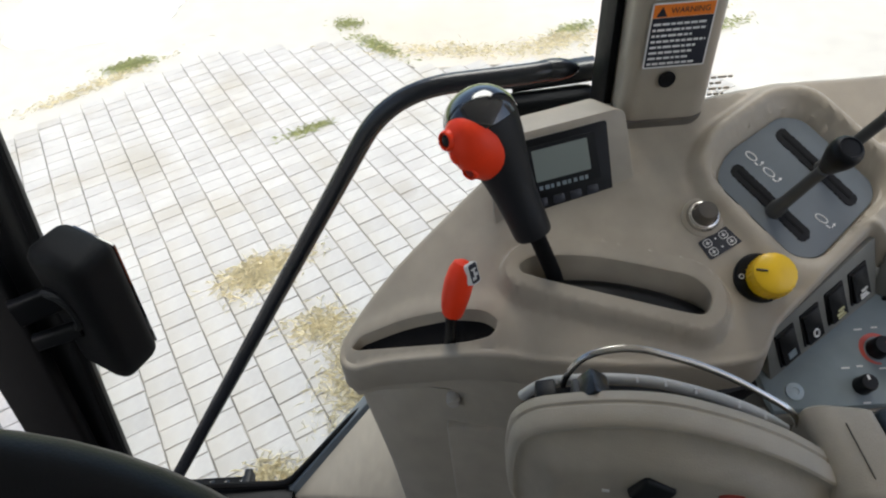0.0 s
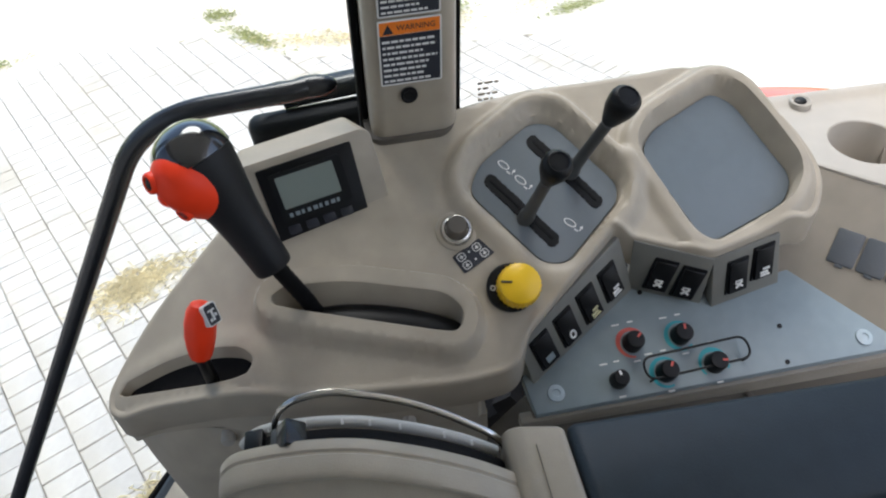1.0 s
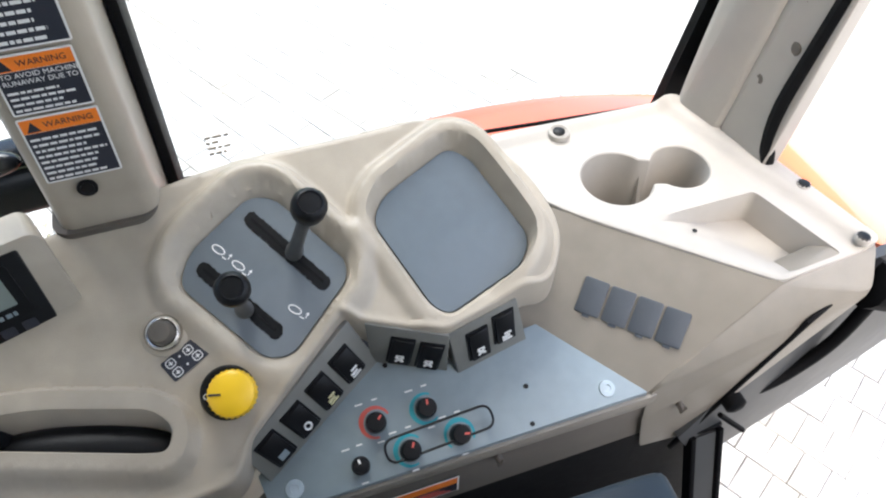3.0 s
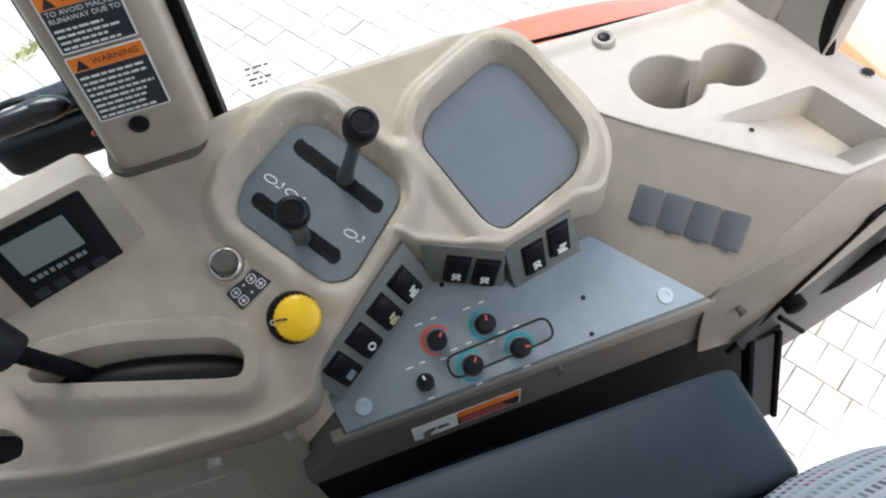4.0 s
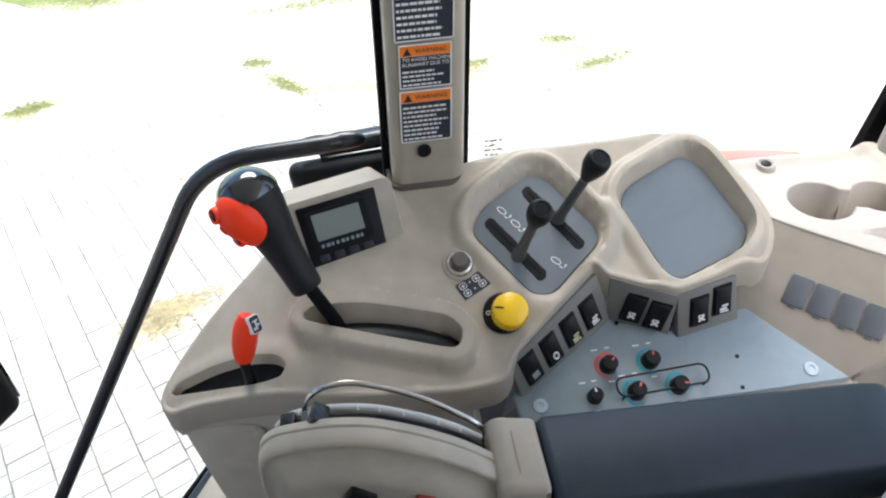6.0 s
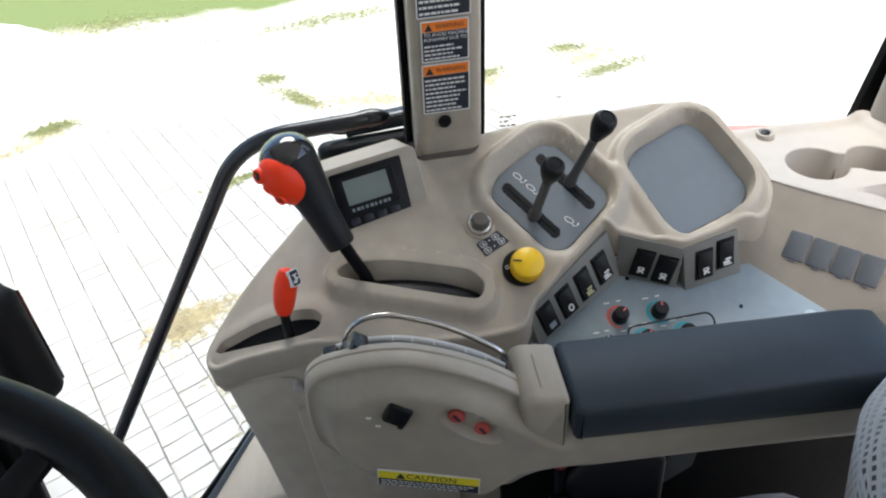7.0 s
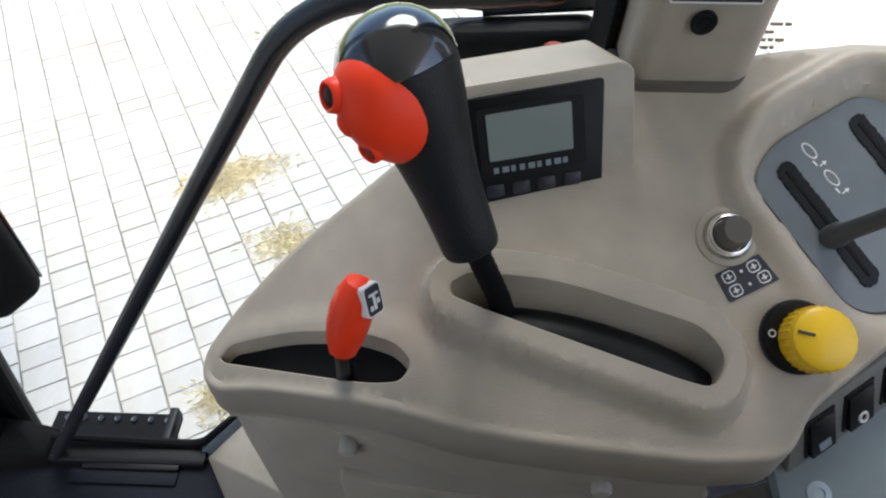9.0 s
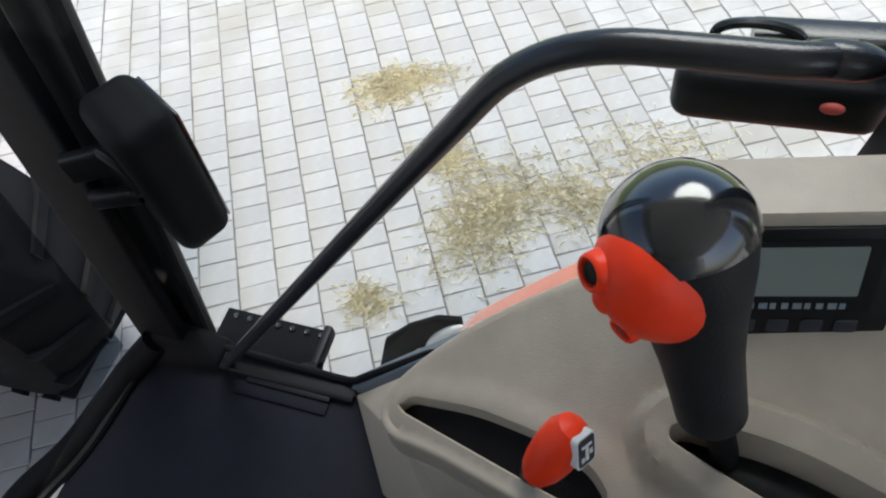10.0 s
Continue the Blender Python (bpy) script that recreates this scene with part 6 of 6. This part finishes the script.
part("hose_clip", moved(lathe([(0.013, -0.006), (0.013, 0.006), (0.008, 0.009), (0, 0.009)], 16), Matrix.Translation((0.842, 0.285, 2.058)) @ FACE_Y), RUBBER, rear_sheet, "round black hose clip")
part("latch_rod", sweep([(0.828, 0.282, 2.040), (0.866, 0.268, 2.000)], 0.0035, 8), RUBBER, rear_sheet)
part("nut", moved(lathe([(0.007, -0.004), (0.007, 0.004), (0.004, 0.006), (0, 0.006)], 6), Matrix.Translation((1.055, 0.335, 1.925)) @ FACE_Y), STEEL, rear_sheet)
part("edge_seal", sweep([(0.790, 0.290, 1.955), (0.890, 0.298, 2.190), (0.985, 0.325, 2.225)], 0.0035, 8), RUBBER, rear_sheet)
part("hose", sweep(bent([(1.00, 0.31, 2.16), (0.985, 0.305, 2.08), (0.93, 0.305, 2.02), (0.885, 0.31, 2.0)], 0.05, 6), 0.008, 12), RUBBER, rear_sheet, "black hose")
part("duct", sweep(bent([(1.25, 0.22, 2.05), (1.10, 0.28, 2.16), (0.975, 0.315, 2.20)], 0.05, 6), 0.028, 18), RUBBER, rear_sheet, "thick black duct")


# ---- straw, weeds and paving ----
rnd = random.Random(5)


def tuft_field(name, spots, blade, material, label, category):
    """Loose blades scattered round spots (x, y, radius along, radius across, turn, count)."""
    verts, faces = [], []
    for sx, sy, ra, rb, turn, count in spots:
        c, s = math.cos(radians(turn)), math.sin(radians(turn))
        for _ in range(count):
            u, v = rnd.gauss(0, 0.5) * ra, rnd.gauss(0, 0.5) * rb
            x, y = sx + u * c - v * s, sy + u * s + v * c
            a, ln, w = rnd.uniform(0, math.tau), blade * rnd.uniform(0.5, 1.4), 0.0025
            tip = rnd.uniform(0.002, 0.022)
            dx, dy = math.cos(a), math.sin(a)
            o = len(verts)
            verts += [(x - dy * w, y + dx * w, 0.003), (x + dy * w, y - dx * w, 0.003), (x + dx * ln * 0.5, y + dy * ln * 0.5, 0.004 + tip), (x + dx * ln, y + dy * ln, 0.004 + tip * rnd.uniform(0.1, 1.2))]
            faces += [(o, o + 1, o + 2), (o, o + 2, o + 3)]
    me = bpy.data.meshes.new(name)
    me.from_pydata(verts, [], faces)
    return tagged(finish(name, me, material, None, "", False), label, category, kind="stuff")


tuft_field("straw_litter", [(-0.52, 2.05, 0.36, 0.24, 75, 1700), (-0.80, 2.35, 0.16, 0.14, 0, 500), (-1.20, 2.85, 0.26, 0.10, 25, 900), (-0.92, 1.48, 0.12, 0.10, 0, 350), (-0.10, 2.25, 0.35, 0.2, 0, 900), (-1.25, 2.72, 0.2, 0.12, 20, 300), (0.05, 5.45, 0.9, 0.14, -10, 700), (0.95, 5.5, 0.35, 0.16, 15, 500), (2.1, 5.8, 0.5, 0.2, 20, 500), (-3.2, 5.35, 0.7, 0.1, 40, 500), (0.2, 2.6, 0.4, 0.25, 0, 500)], 0.055, STRAW, "dry straw scattered over the paving", "straw")
tuft_field("weeds", [(-2.98, 5.71, 0.22, 0.10, 20, 700), (-1.13, 4.35, 0.20, 0.06, 30, 250), (-0.98, 6.21, 0.16, 0.10, -30, 250), (-0.68, 5.68, 0.34, 0.08, -50, 450), (1.1, 5.7, 0.18, 0.08, 15, 250), (2.24, 5.48, 0.4, 0.10, 20, 350), (1.96, 6.04, 0.2, 0.1, 0, 250), (-0.43, 7.67, 1.2, 0.2, 10, 900), (-3.1, 8.41, 0.9, 0.3, 0, 900)], 0.05, GRASS, "low pale green weeds in the joints", "weeds")


def stone_heap():
    """A low uneven heap of pale rubble."""
    r = random.Random(11)
    bm = ball((0, 0, 0), (1, 1, 1), 40, 20)
    for v in bm.verts:
        k = 1 + 0.10 * math.sin(3 * v.co.x + 1) * math.cos(4 * v.co.y) + r.uniform(-0.025, 0.025)
        v.co = Vector((-3.75 + v.co.x * 0.95 * k, 6.95 + v.co.y * 0.75 * k, (0.55 * k * v.co.z ** 2 if v.co.z > 0 else -0.02)))
    heap = part("stone_heap", bm, RUBBLE)
    return tagged(heap, "low heap of pale rubble beside the paving", "heap")


stone_heap()
paving = thing("pavement", (-1.0, 3.2, 0.0), "pale rectangular concrete pavers laid in rows", "pavement", kind="structure")
part("joint_bed", prism([(-6.3, 0.45), (4.3, 0.45), (4.3, 0.6), (1.74, 5.08), (-0.30, 5.20), (-0.85, 5.75), (-2.3, 5.72), (-6.3, 1.8)], -0.03, -0.0078), JOINT, paving, "dirt-filled paving joints", smooth=False)
AX, AY = Vector((0.494, -0.869)), Vector((0.869, 0.494))
PW, PL = 0.182, 0.118


def paver_mesh(seed):
    r = random.Random(seed)
    x, y = PL / 2 - 0.0019, PW / 2 - 0.0030
    top = [(-x + 0.003, -y + 0.003), (x - 0.003, -y + 0.003), (x - 0.003, y - 0.003), (-x + 0.003, y - 0.003)]
    low = [(-x, -y), (x, -y), (x, y), (-x, y)]
    vs = [(a + r.uniform(-1, 1) * 0.0024, b + r.uniform(-1, 1) * 0.0024, 0.0) for a, b in top] + [(a, b, -0.005) for a, b in low] + [(a, b, -0.05) for a, b in low]
    fs = [(0, 1, 2, 3)] + [(4 + i, 4 + (i + 1) % 4, (i + 1) % 4, i) for i in range(4)] + [(8 + i, 8 + (i + 1) % 4, 4 + (i + 1) % 4, 4 + i) for i in range(4)]
    return vs, fs


KINDS = [paver_mesh(k) for k in range(6)]
shared = []
for vs, fs in KINDS:
    me = bpy.data.meshes.new("paver")
    me.from_pydata(vs, [], fs)
    me.materials.append(PAVER)
    shared.append(me)
turn = math.atan2(AX.y, AX.x)
near, verts, faces = [], [], []
cosines, sines = math.cos(turn), math.sin(turn)
for i in range(-70, 71):
    for j in range(-48, 49):
        p = Vector((-0.9, 2.3)) + AX * (i * PL + (j % 2) * PL * 0.5 + rnd.uniform(-1, 1) * 0.0015) + AY * (j * PW)
        if not (-6.5 < p.x < 4.5 and 0.3 < p.y < 6.2):
            continue
        edge = 5.85 + (1.0 * (p.x + 2.3) if p.x < -2.3 else 0)
        if (p - Vector((-0.34, 5.34))).dot(AY) > 0:
            edge = 5.22 - 0.06 * (p.x + 0.3)
        if p.y > edge or (p - Vector((1.74, 5.1))).dot(AY) > 0:
            continue
        near.append((abs(p.x + 1.0) * 0.9 + abs(p.y - 2.2), p, rnd.randrange(6), rnd.uniform(-0.003, 0.002), rnd.uniform(-0.026, 0.026)))
near.sort(key=lambda q: q[0])
for n, (_, p, k, dz, da) in enumerate(near):
    if n < 300:
        ob = new("paver", shared[k])
        ob.location, ob.rotation_euler = (p.x, p.y, dz), (0, 0, turn + da)
        ob.parent = paving
        ob.matrix_parent_inverse = Matrix.Translation(-PLACE[paving])
    else:
        c, s = math.cos(turn + da), math.sin(turn + da)
        o = len(verts)
        verts += [(p.x + x * c - y * s, p.y + x * s + y * c, z + dz) for x, y, z in KINDS[k][0]]
        faces += [tuple(o + q for q in f) for f in KINDS[k][1]]
me = bpy.data.meshes.new("far_pavers")
me.from_pydata(verts, [], faces)
tagged(finish("far_pavers", me, PAVER, paving, "pale concrete pavers further out", False), kind="stuff")
